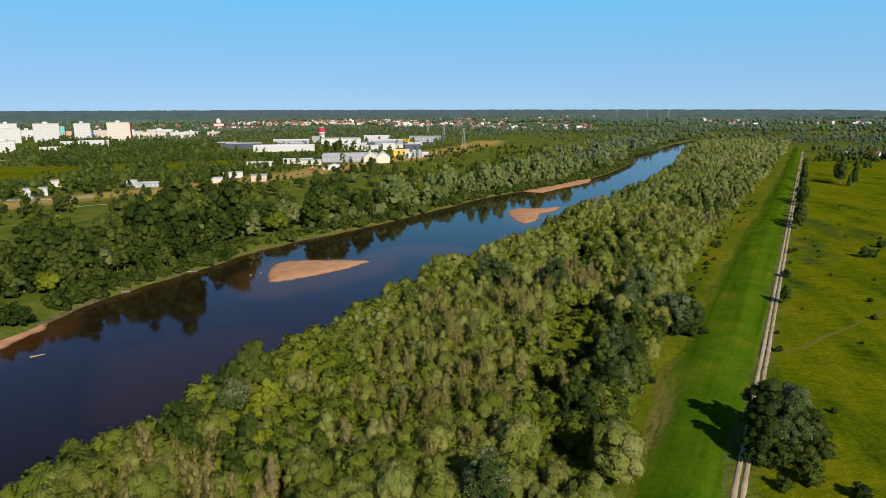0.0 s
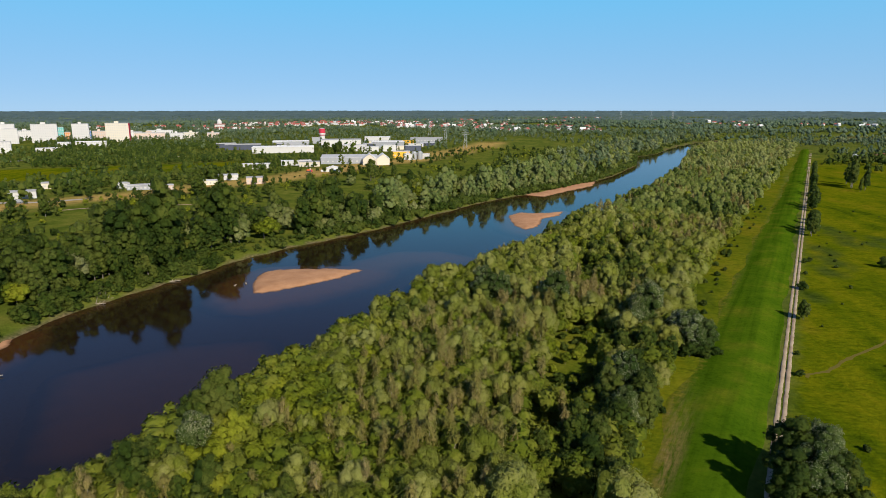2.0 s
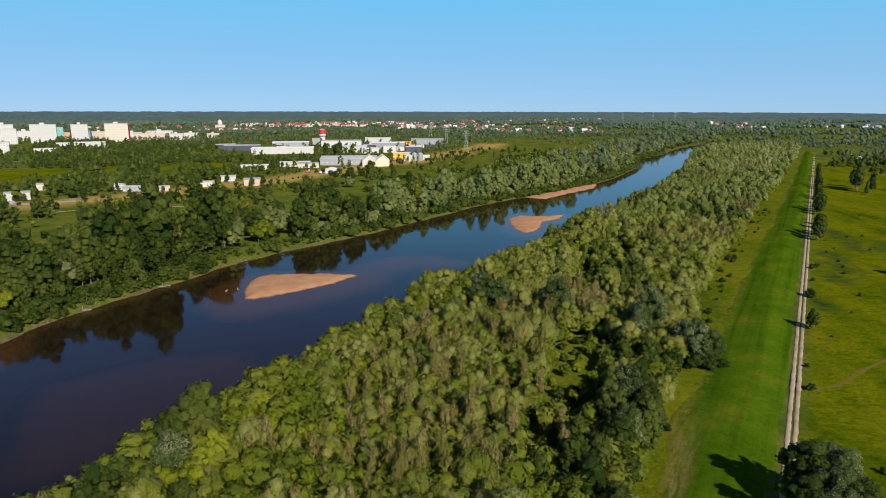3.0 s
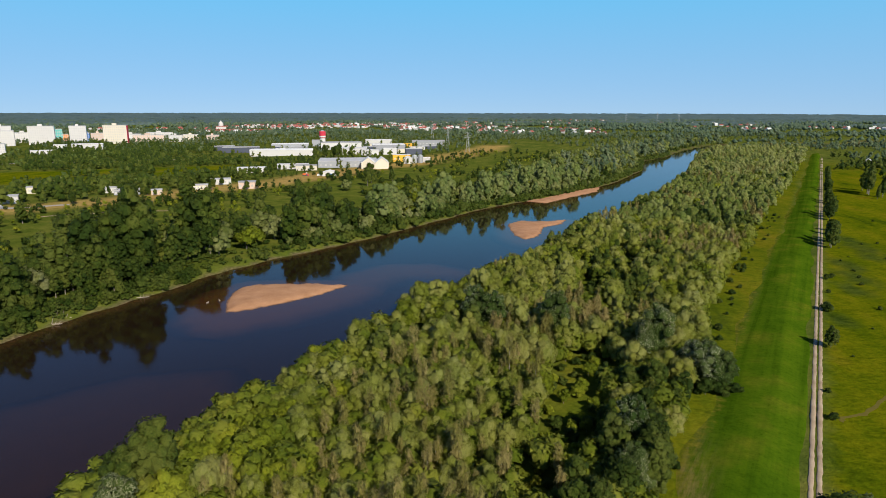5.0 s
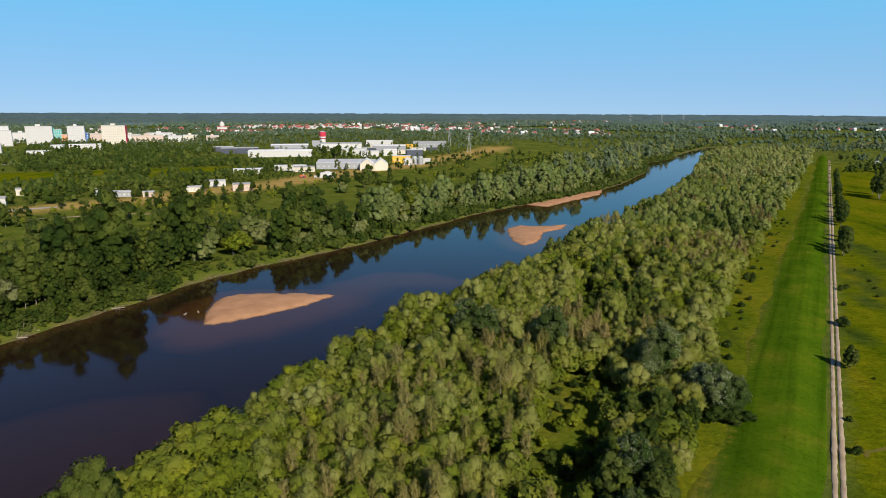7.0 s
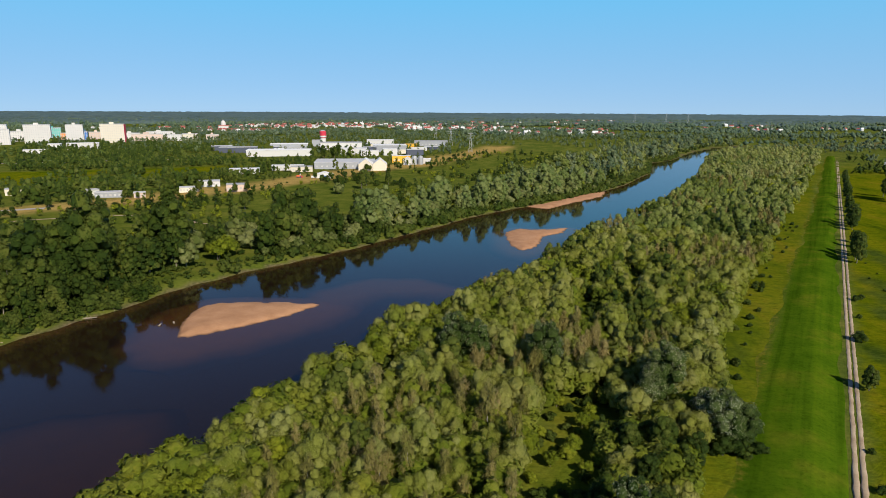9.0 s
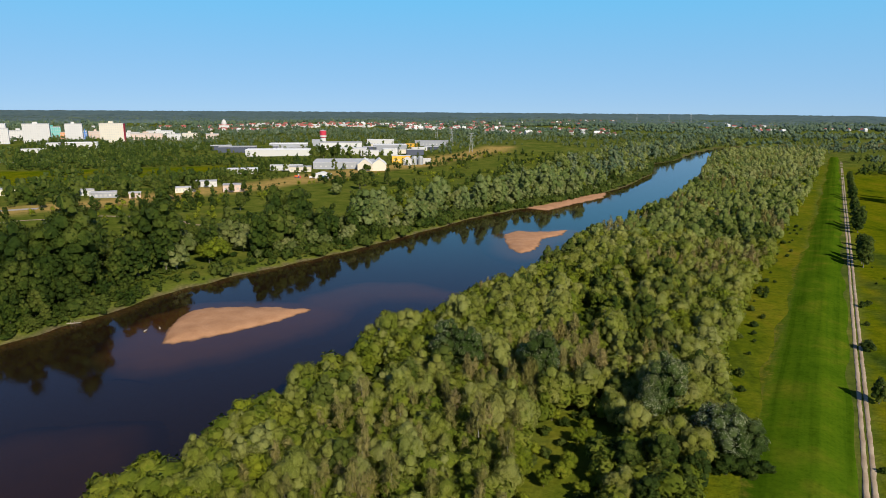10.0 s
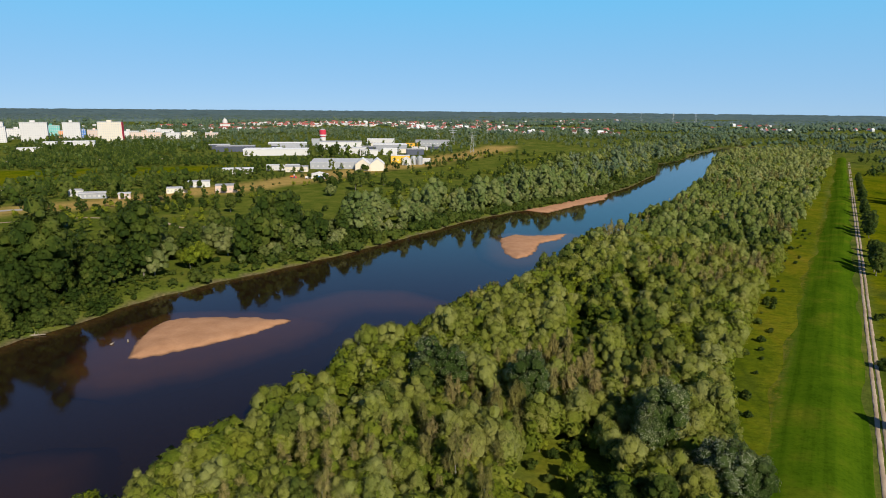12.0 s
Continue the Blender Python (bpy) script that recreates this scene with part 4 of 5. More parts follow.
    for y in np.arange(150, 900, 1.15):
        x = float(left_bank(y)) - rng.uniform(0.4, 5.0)
        open_bank = float(soft_noise(y, 0, 0.07, 4.0)) > 0.45 or in_glade(x, y, LEFT_GLADES)
        if rng.uniform() < (0.9 if open_bank_depth(y) > 8 else 0.62 if open_bank or open_bank_depth(y) > 4.5 else 0.1):
            continue
        if math.hypot(x + 136, y - 174) < 6 or math.hypot(x + 126, y - 198) < 3.5:
            continue
        if y < 230:
            tree("bush", x, float(y), float(rng.uniform(0.5, 1.5)), pick, label="green shrub overhanging the river")
        else:
            rows.append(("bush", x, y, rng.uniform(0.7, 2.1)))
    woods("bank_scrub", "green shrubs along the waterline", rows, 80, LEAF, 7, 1.2, core=ICO_SMALL)
    tufts = []
    for _ in range(1300):
        y = rng.uniform(150, 520)
        x = float(left_bank(y)) - rng.uniform(1.5, 3.0 + max(2.0, float(open_bank_depth(y)) * 1.3))
        tufts.append(("bush", x, y, rng.uniform(0.2, 0.75)))
    woods("bank_tufts", "rough weeds and low scrub on the open bank", tufts, 9, LEAF, 3, 2.4, 4)
    for kind, x, y, size in (("broad", -223, 385, 1.12), ("broad", -132, 487, 0.95), ("sallow", -139, 455, 1.2), ("broad", -258, 748, 1.1), ("broad", -246, 752, 1.0), ("broad", -250, 778, 1.05), ("bush", -141, 152, 1.9), ("bush", -160, 156, 1.7), ("broad", -170, 380, 0.7), ("broad", -182, 402, 0.6), ("broad", -96, 470, 0.8), ("maple", -230, 330, 1.1), ("broad", -262, 300, 0.8), ("broad", -120, 520, 0.7), ("broad", -300, 372, 0.8), ("broad", -284, 362, 0.6), ("sallow", -119, 286, 1.3), ("sallow", -101, 311, 1.25), ("sallow", -91, 328, 1.2), ("sallow", -83, 316, 1.0), ("broad", -142, 469, 0.9), ("broad", -134, 507, 0.8), ("broad", -233, 404, 1.25)):
        tree(kind, x, y, size, pick, label="lone rounded tree standing in open grass" if kind == "broad" else "")


build_left_wood()


# ---- trees and bushes beside the track and in the meadow ----
def build_meadow_trees():
    pick = random.Random(3)
    lone = "silver-green poplar beside the sandy track"
    for kind, x, y, size in (("broad", 34.6, 95.0, 0.66), ("poplar", 39.2, 96.5, 0.80), ("broad", 37.2, 101.5, 0.76), ("poplar", 41.6, 101.0, 0.86), ("broad", 43.2, 98.0, 0.60), ("bush", 33.2, 93.5, 1.5), ("bush", 36.6, 93.0, 1.6), ("bush", 41.0, 93.5, 1.5), ("bush", 44.5, 96.0, 1.4), ("bush", 39.5, 88.5, 1.6), ("bush", 35.0, 86.5, 0.9), ("bush", 45.5, 85.5, 1.1)):
        tree(kind, x, y, size, pick, label="" if kind == "bush" else lone)
    tree("broad", 71.9, 183.6, 0.37, pick, label="rounded young tree close beside the sandy track")
    for s, u, size in ((332, 4.0, 0.62), (338, 3.6, 0.74), (345, 4.6, 0.66), (352, 3.4, 0.36), (366, 4.2, 0.50), (377, 3.6, 0.34), (412, 4.2, 0.58), (421, 3.8, 0.72), (430, 4.8, 0.62), (442, 3.6, 0.40), (458, 4.0, 0.44), (482, 4.0, 0.54), (492, 3.8, 0.58), (520, 4.0, 0.40), (546, 4.2, 0.62), (558, 4.0, 0.66), (572, 4.6, 0.55), (610, 4.4, 0.5), (640, 4.2, 0.55), (690, 4.2, 0.55)):
        x, y, _ = along(s, u)
        tree("broad", x, y, size * 1.1, pick, label="small leafy tree beside the sandy track")
    for s, u, size in ((274, 2.2, 0.8), (233, 2.4, 1.1), (158, 2.8, 0.6), (255, 2.6, 0.6)):
        x, y, _ = along(s, u)
        tree("bush", x, y, size, pick, label="leafy bush beside the sandy track")
    for x, y, size in ((227, 492, 1.25), (230, 480, 1.05), (232, 503, 1.2), (229, 498, 1.1), (236, 520, 1.0), (222, 470, 0.6)):
        tree("column", x, y, size, pick)
    for x, y, size in ((31, 164, 1.5), (31, 160, 1.3), (37.5, 151.8, 1.4), (29, 158, 1.5), (34, 151.5, 1.6), (40.5, 153, 1.1)):
        tree("bush", x, y, size, pick, label="green shrub at the foot of a silver poplar")
    for x, y, size in ((126, 249, 1.6), (129, 250, 1.2), (140, 266, 1.3), (102, 254, 0.9), (97, 187, 0.7), (90, 171, 0.6), (60, 157, 0.5), (54, 113, 0.5), (43, 97, 1.1), (112, 256, 0.5), (108, 246, 0.5)):
        tree("bush", x, y, size, pick, label="dark green bush standing in the meadow")
    rng = np.random.default_rng(21)
    for _ in range(46):
        s, u = rng.uniform(110, 420), rng.uniform(6, 90)
        x, y, _ = along(s, u)
        tree("bush", x, y, float(rng.uniform(0.18, 0.5)), pick, label="low dark shrub in the meadow")
    for _ in range(60):
        s = rng.uniform(120, 420)
        x, y, _ = along(s, float(edge_of_wood(s)) + rng.uniform(0.5, 7))
        if off_track(x, y) < -19.5:
            tree("bush", x, y, float(rng.uniform(0.25, 0.75)), pick, label="low shrub in rough grass at the wood's edge")


build_meadow_trees()




# ---- town ----
FOOTPRINTS = []


PANE = mesh_of("window", *(lambda b: (b, [(0, 1, 2, 3), (0, 4, 5, 1), (1, 5, 6, 2), (2, 6, 7, 3), (3, 7, 4, 0)]))(
    [(-0.5, -0.06, 0), (0.5, -0.06, 0), (0.5, -0.06, 1), (-0.5, -0.06, 1), (-0.5, 0.02, 0), (0.5, 0.02, 0), (0.5, 0.02, 1), (-0.5, 0.02, 1)]), GLASS)


def put_window(parent, x, y, z, w, h, turn=0.0):
    ob = part("window", PANE, None, parent)
    ob.matrix_basis = Matrix.LocRotScale((x, y, z), Euler((0, 0, radians(turn))), (w, 1.0, h))


def flat_block(x, y, turn, w, d, h, wall, label, storeys=0, bays=0, roof=ROOF_GREY, accent=None, name="apartment_block", category="apartment block", stair=True, side=False):
    """A flat-roofed block: body, parapet roof, window rows and a stair head on the roof."""
    FOOTPRINTS.append((x, y, 0.5 * max(w, d)))
    e = empty(name, x, y, float(ground_z(x, y)) - 0.3, turn)
    body = part("wall", box(-w / 2, -d / 2, 0, w / 2, d / 2, h), wall, e)
    bm = box(-w / 2 - 0.25, -d / 2 - 0.25, h, w / 2 + 0.25, d / 2 + 0.25, h + 0.5, 0.08)
    cover = part("roof", bm, roof, e)
    if stair:
        part("stair_head", box(-w * 0.12, -d * 0.25, h + 0.5, w * 0.06, d * 0.2, h + 2.9), wall, cover)
    if accent:
        part("end_panel", box(w / 2 + 0.003, -d / 2, 0.5, w / 2 + 0.35, d / 2, h - 0.4), accent, body)
    for s in range(storeys):
        for b in range(bays):
            put_window(body, -w / 2 + w * (b + 0.5) / bays, -d / 2, (s + 0.35) * h / storeys, min(1.7, w / bays * 0.52), min(1.5, h / storeys * 0.5))
        if side:
            for b in range(3):
                put_window(body, w / 2, -d / 2 + d * (b + 0.5) / 3, (s + 0.35) * h / storeys, 1.6, h / storeys * 0.5, 90)
    return tagged(e, label, category)


TALL = "white eleven-storey apartment block above the trees"
flat_block(-720, 834, 37, 33, 12, 26.5, WHITE_WALL, TALL, 11, 12)
flat_block(-679, 857, 35, 22, 12, 27, WHITE_WALL, TALL, 11, 8)
flat_block(-635, 881, 26, 32, 13, 27.5, CREAM_WALL, "cream eleven-storey apartment block with a red end wall", 11, 11, accent=RED_PAINT, side=True)
flat_block(-766, 812, 40, 26, 12, 27.5, WHITE_WALL, TALL, 11, 9)
flat_block(-751, 794, 41, 34, 12, 21.5, WHITE_WALL, "long white eight-storey apartment block", 8, 12)
flat_block(-644, 673, 40, 24, 12, 13.5, WHITE_WALL, "white five-storey apartment block at the town's edge", 5, 8)
flat_block(-626, 757, 36, 15, 12, 8.5, WHITE_WALL, "small white block of flats", 4, 5, ROOF_WHITE, stair=False)
flat_block(-604, 780, 34, 37, 12, 8.5, WHITE_WALL, "long white four-storey block of flats", 4, 14, ROOF_WHITE, stair=False)
flat_block(-604, 702, 41, 26, 12, 5, WHITE_WALL, "low white service building with a flat roof", 1, 8, ROOF_WHITE, stair=False, name="service_building", category="building")
flat_block(-762, 930, 40, 8, 10, 11.5, ORANGE_WALL, "orange painted small block of flats", 5, 3, stair=False)
flat_block(-833, 989, 41, 24, 12, 17.5, plain("teal_render", (0.10, 0.36, 0.33)), "teal painted tall block of flats", 7, 8)
flat_block(-727, 960, 38, 21, 11, 12.5, PINK_WALL, "pale pink block of flats", 5, 8)
flat_block(-733, 943, 38, 6, 10, 13.5, BLUE, "blue painted stair tower of a block", 5, 2)
flat_block(-632, 955, 33, 46, 11, 10.5, PINK_WALL, "long peach four-storey block of flats", 4, 16)
flat_block(-587, 960, 30, 21, 11, 10, WHITE_WALL, "white four-storey block of flats", 4, 8)
flat_block(-594, 1016, 31, 24, 11, 9.5, CREAM_WALL, "cream four-storey block of flats", 4, 9)
flat_block(-550, 1010, 30, 20, 11, 8.5, PINK_WALL, "peach four-storey block of flats", 4, 8)
flat_block(-684, 985, 34, 30, 11, 10.5, WHITE_WALL, "white four-storey block of flats", 4, 10)
flat_block(-794, 880, 40, 30, 11, 15.5, WHITE_WALL, "white six-storey block of flats", 6, 10)
flat_block(-694, 1080, 34, 44, 12, 9.5, WHITE_WALL, "long white four-storey block of flats", 4, 14)

# ---- works by the river ----
HALL = dict(name="factory_hall", category="factory hall", stair=False)
flat_block(-320, 763, 20, 76, 26, 7.5, WHITE_WALL, "long white factory hall with a flat roof", 0, 0, ROOF_WHITE, **HALL)
flat_block(-388, 790, 24, 46, 22, 7, DARK_WALL, "dark slate-clad factory hall", 0, 0, ROOF_GREY, **HALL)
flat_block(-278, 872, 18, 56, 30, 9.5, WHITE_WALL, "white factory hall with a pale roof", 0, 0, ROOF_GREY, **HALL)
flat_block(-238, 800, 17, 34, 20, 8, WHITE_WALL, "white factory hall beside tall trees", 1, 8, ROOF_WHITE, **HALL)
flat_block(-206, 858, 17, 44, 28, 9, GREY_WALL, "grey-clad factory hall with pale roof", 0, 0, ROOF_WHITE, **HALL)
flat_block(-247, 961, 15, 40, 20, 9, WHITE_WALL, "white flat-roofed warehouse at the works", 1, 9, ROOF_WHITE, **HALL)
flat_block(-170, 968, 12, 50, 18, 8, GREY_WALL, "grey warehouse with a dark roof", 1, 10, ROOF_GREY, **HALL)
flat_block(-345, 850, 22, 50, 24, 8, GREY_WALL, "grey clad warehouse at the works", 0, 0, ROOF_WHITE, **HALL)
flat_block(-200, 655, 17, 60, 46, 6.5, GREY_WALL, "low grey factory hall with a wide felt roof", 1, 12, ROOF_GREY, **HALL)
flat_block(-225, 600, 19, 20, 10, 5, CREAM_WALL, "small cream workshop with grey roof", 1, 4, ROOF_GREY, **HALL)
flat_block(-130, 712, 13, 16, 9, 5, WHITE_WALL, "small white workshop with pale roof", 1, 4, ROOF_WHITE, **HALL)
flat_block(-268, 571, 24, 26, 10, 4.6, WHITE_WALL, "long white single-storey shed", 1, 9, ROOF_WHITE, **HALL)
flat_block(-243, 610, 22, 30, 9, 4.8, WHITE_WALL, "long white single-storey shed behind trees", 1, 9, ROOF_WHITE, **HALL)
flat_block(-156, 716, 13, 20, 10, 8, YELLOW, "yellow painted works building with pale roof", 1, 4, ROOF_WHITE, **HALL)
flat_block(-189, 917, 12, 18, 10, 6, YELLOW, "yellow painted storage building at the works", 0, 0, YELLOW, **HALL)
flat_block(-300, 418, 36, 9, 8, 3.6, WHITE_WALL, "small white workshop among trees", 1, 4, ROOF_GREY, **HALL)
flat_block(-283, 412, 30, 16, 8, 3.6, GREY_WALL, "grey workshop with a flat roof among trees", 1, 6, ROOF_GREY, **HALL)
flat_block(-262, 414, 34, 7, 7, 3.4, PINK_WALL, "small pink workshop among trees", 1, 3, ROOF_GREY, **HALL)
flat_block(-249, 478, 30, 15, 9, 4.2, WHITE_WALL, "pale workshop with a flat roof", 1, 5, ROOF_GREY, **HALL)
flat_block(-246, 446, 30, 13, 8, 3.4, CREAM_WALL, "cream workshop with a flat grey roof", 1, 6, ROOF_GREY, **HALL)
flat_block(-216, 458, 26, 14, 9, 5, PINK_WALL, "low pinkish workshop beside the dry field", 1, 5, ROOF_GREY, **HALL)
flat_block(-330, 360, 40, 15, 9, 4.6, WHITE_WALL, "white storage building by the access road", 1, 5, ROOF_GREY, **HALL)
flat_block(-352, 410, 40, 12, 8, 4.4, CREAM_WALL, "small cream workshop among trees", 1, 3, ROOF_GREY, **HALL)
flat_block(-425, 815, 28, 26, 14, 6, DARK_WALL, "dark slate-clad factory annex beside the hall", 0, 0, ROOF_GREY, **HALL)


def build_yard():
    """Small sheds and stores crowded behind the large halls."""
    rng = np.random.default_rng(61)
    looks = [(WHITE_WALL, ROOF_WHITE, "small white store with a pale roof"), (GREY_WALL, ROOF_GREY, "small grey clad store at the works"), (CREAM_WALL, ROOF_GREY, "small cream store with a felt roof"), (DARK_WALL, ROOF_GREY, "small dark clad store at the works")]
    for _ in range(30):
        x, y = rng.uniform(-360, -150), rng.uniform(770, 980)
        w, d, h = rng.uniform(9, 26), rng.uniform(7, 14), rng.uniform(3.5, 9.5)
        if any(math.hypot(x - a, y - b) < r * 0.8 + w * 0.6 for a, b, r in FOOTPRINTS):
            continue
        wall, roof, label = looks[int(rng.integers(4))]
        flat_block(x, y, 18 + rng.uniform(-4, 4), w, d, h, wall, label, 0, 0, roof, **HALL)


build_yard()


def gable_hall(x, y, turn, w, d, wall_h, ridge_h, wall, roof, label, door=None, name="gabled_shed", category="shed"):
    """A shed with its gable to the front: walls, two roof slabs, a door."""
    FOOTPRINTS.append((x, y, 0.5 * max(w, d)))
    e = empty(name, x, y, float(ground_z(x, y)) - 0.3, turn)
    bm = bmesh.new()
    prof = [(-w / 2, 0), (w / 2, 0), (w / 2, wall_h), (0, ridge_h), (-w / 2, wall_h)]
    a = [bm.verts.new((px, -d / 2, pz)) for px, pz in prof]
    b = [bm.verts.new((px, d / 2, pz)) for px, pz in prof]
    bm.faces.new(a)
    bm.faces.new(b[::-1])
    for k in range(5):
        bm.faces.new((a[k], b[k], b[(k + 1) % 5], a[(k + 1) % 5]))
    bmesh.ops.recalc_face_normals(bm, faces=bm.faces[:])
    part("wall", bm, wall, e)
    for s in (-1, 1):
        bm = bmesh.new()
        out, t = 0.45, 0.22
        x1, z1 = s * (w / 2 + out), wall_h - out * (ridge_h - wall_h) / (w / 2)
        low = [(0, -d / 2 - 0.3, ridge_h + 0.02), (x1, -d / 2 - 0.3, z1 + 0.02), (x1, d / 2 + 0.3, z1 + 0.02), (0, d / 2 + 0.3, ridge_h + 0.02)]
        lo = [bm.verts.new(v) for v in low]
        hi = [bm.verts.new((v[0], v[1], v[2] + t)) for v in low]
        bm.faces.new(lo)
        bm.faces.new(hi)
        for k in range(4):
            bm.faces.new((lo[k], lo[(k + 1) % 4], hi[(k + 1) % 4], hi[k]))
        bmesh.ops.recalc_face_normals(bm, faces=bm.faces[:])
        part("roof", bm, roof, e)
    if door:
        part("door", box(-w * 0.2, -d / 2 - 0.08, 0.3, w * 0.2, -d / 2 - 0.003, wall_h * 0.7), door, e)
    return tagged(e, label, category)


gable_hall(-172, 632, 16, 13.5, 22, 6.5, 11.5, CREAM_WALL, ROOF_WHITE, "tall cream gabled shed beside its twin")
gable_hall(-158.5, 635, 16, 13.5, 22, 6.5, 11.5, CREAM_WALL, ROOF_WHITE, "tall cream gabled shed beside its twin")
gable_hall(-185, 553, 20, 14, 9, 3.6, 5.4, WHITE_WALL, ROOF_WHITE, "small white garage with a blue door", BLUE)
gable_hall(-143, 690, 13, 9, 9, 6, 8.4, WHITE_WALL, ROOF_WHITE, "white silo house at the works")
gable_hall(361, 775, -25, 9, 9, 3.2, 5.6, WHITE_WALL, ROOF_WHITE, "white cottage among trees at the meadow edge", name="cottage", category="house")
gable_hall(388, 786, 60, 9, 12, 3.0, 5.8, WHITE_WALL, TILE_DARK, "cottage with a brown roof among trees", name="cottage", category="house")
gable_hall(402, 792, 40, 8, 10, 3.0, 5.6, WHITE_WALL, TILE_RED, "cottage with a red roof among trees", name="cottage", category="house")


def lathe(bm, profile, sides=16):
    rings = [[bm.verts.new((r * math.cos(6.28319 * k / sides), r * math.sin(6.28319 * k / sides), z)) for k in range(sides)] for r, z in profile]
    for a, b in zip(rings, rings[1:]):
        for k in range(sides):
            bm.faces.new((a[k], a[(k + 1) % sides], b[(k + 1) % sides], b[k]))
    bm.faces.new(rings[-1])
    bm.faces.new(rings[0][::-1])
    return bm


def water_tower():
    """The round tower with a red band over a white shaft."""
    e = empty("water_tower", -331, 943, float(ground_z(-331, 943)) - 0.3)
    part("shaft", lathe(bmesh.new(), [(4.6, 0), (4.2, 6), (4.1, 11)]), WHITE_WALL, e)
    part("tank", lathe(bmesh.new(), [(4.3, 11), (5.0, 12.2), (5.0, 20.5), (4.3, 21.6)]), RED_PAINT, e, "bright red tank")
    part("white_band", lathe(bmesh.new(), [(5.04, 12.4), (5.06, 14.6)]), WHITE_WALL, e, "white painted band")
    part("cap", lathe(bmesh.new(), [(4.3, 21.6), (2.0, 22.6), (0.4, 23.0)]), ROOF_GREY, e)
    tagged(e, "round red and white water tower at the works", "water tower")


water_tower()
for sx, sy in ((-137, 697), (-131, 700)):
    e = empty("silo", sx, sy, float(ground_z(sx, sy)) - 0.3)
    part("tank", lathe(bmesh.new(), [(3.0, 0), (3.0, 8), (2.2, 9.2), (0.3, 9.8)]), STEEL, e)
    part("rim", lathe(bmesh.new(), [(3.08, 7.6), (3.08, 8.0)]), STEEL, e)
    tagged(e, "galvanised steel silo beside the works building", "silo", "silos")


def church():
    e = empty("church", -747, 1404, float(ground_z(-747, 1404)) - 0.3, 29)
    part("nave", box(-11, -8, 0, 11, 10, 12, 0.2), WHITE_WALL, e)
    part("dome", lathe(bmesh.new(), [(5.5, 12), (5.6, 17), (5.0, 20), (3.2, 22.6), (1.0, 24), (0.2, 26)]), WHITE_WALL, e)
    part("roof", box(-12, -9, 12, 12, 11, 13), TILE_RED, e)
    tagged(e, "white domed church above red roofs", "church")


church()


# houses: walls with a gabled roof, copied in clusters
def house_model(wall, roof, w, d, h, rise, label):
    e = empty("house", 0, 0, 0)
    body = part("wall", box(-w / 2, -d / 2, 0, w / 2, d / 2, h), wall, e)
    bm = bmesh.new()
    o = 0.5
    v = [bm.verts.new(c) for c in ((-w / 2 - o, -d / 2 - o, h), (w / 2 + o, -d / 2 - o, h), (w / 2 + o, d / 2 + o, h), (-w / 2 - o, d / 2 + o, h), (-w / 2 - o, 0, h + rise), (w / 2 + o, 0, h + rise))]
    for f in ((0, 1, 5, 4), (2, 3, 4, 5), (0, 4, 3), (1, 2, 5), (0, 3, 2, 1)):
        bm.faces.new([v[k] for k in f])
    cover = part("roof", bm, roof, e)
    part("chimney", box(w * 0.15, -0.4, h + rise * 0.6, w * 0.15 + 0.8, 0.4, h + rise + 1.0), TILE_DARK, cover)
    for k in (-0.27, 0.27):
        put_window(body, k * w, -d / 2, 1.2, w * 0.2, 1.4)
        put_window(body, k * w, -d / 2, 4.0, w * 0.2, 1.4)
    return tagged(e, label, "house", "town houses")


RED_HOUSE = "white two-storey house with a red tiled roof"
HOUSES = [
    house_model(WHITE_WALL, TILE_RED, 12, 10, 6, 4.2, RED_HOUSE),
    house_model(CREAM_WALL, TILE_RED, 14, 9, 5.6, 4.0, "cream two-storey house with a red tiled roof"),
    house_model(WHITE_WALL, TILE_DARK, 11, 10, 6, 4.0, "white two-storey house with a brown tiled roof"),
    house_model(WHITE_WALL, ROOF_WHITE, 13, 10, 6.5, 2.0, "white two-storey house with a pale roof"),
    house_model(PINK_WALL, TILE_RED, 16, 10, 6.5, 3.6, "pink two-storey house with a red tiled roof"),
]
# cluster middles, half sizes along and across, and houses in each
CLUSTERS = [(-850, 1480, 110, 60, 18), (-700, 1420, 70, 50, 12), (-780, 1760, 150, 110, 26), (-600, 1900, 150, 130, 30), (-500, 1760, 90, 60, 12), (-330, 2000, 140, 180, 26), (-200, 2000, 110, 130, 20),
            (-60, 1800, 110, 90, 9), (60, 1720, 60, 60, 9), (140, 1650, 60, 50, 5), (200, 2600, 180, 200, 16), (560, 1950, 110, 90, 9), (860, 2050, 80, 90, 6), (-1050, 1400, 90, 60, 8), (-420, 2350, 300, 150, 14), (950, 1500, 120, 120, 4)]


def build_houses():
    rng = np.random.default_rng(77)
    first = list(HOUSES)
    for cx, cy, a, b, count in CLUSTERS:
        for k in range(count):
            x, y = cx + rng.uniform(-a, a), cy + rng.uniform(-b, b)
            FOOTPRINTS.append((x, y, 9.0))
            m = pose(x, y, float(ground_z(x, y)) - 0.1, 0, 0, float(rng.uniform(0, 180))) @ Matrix.Scale(0.8, 4)
            model = HOUSES[int(rng.choice(5, p=[0.34, 0.2, 0.16, 0.2, 0.1]))]
            if model in first:
                first.remove(model)
                model.matrix_world = m
            else:
                copy_thing(model, m)


build_houses()


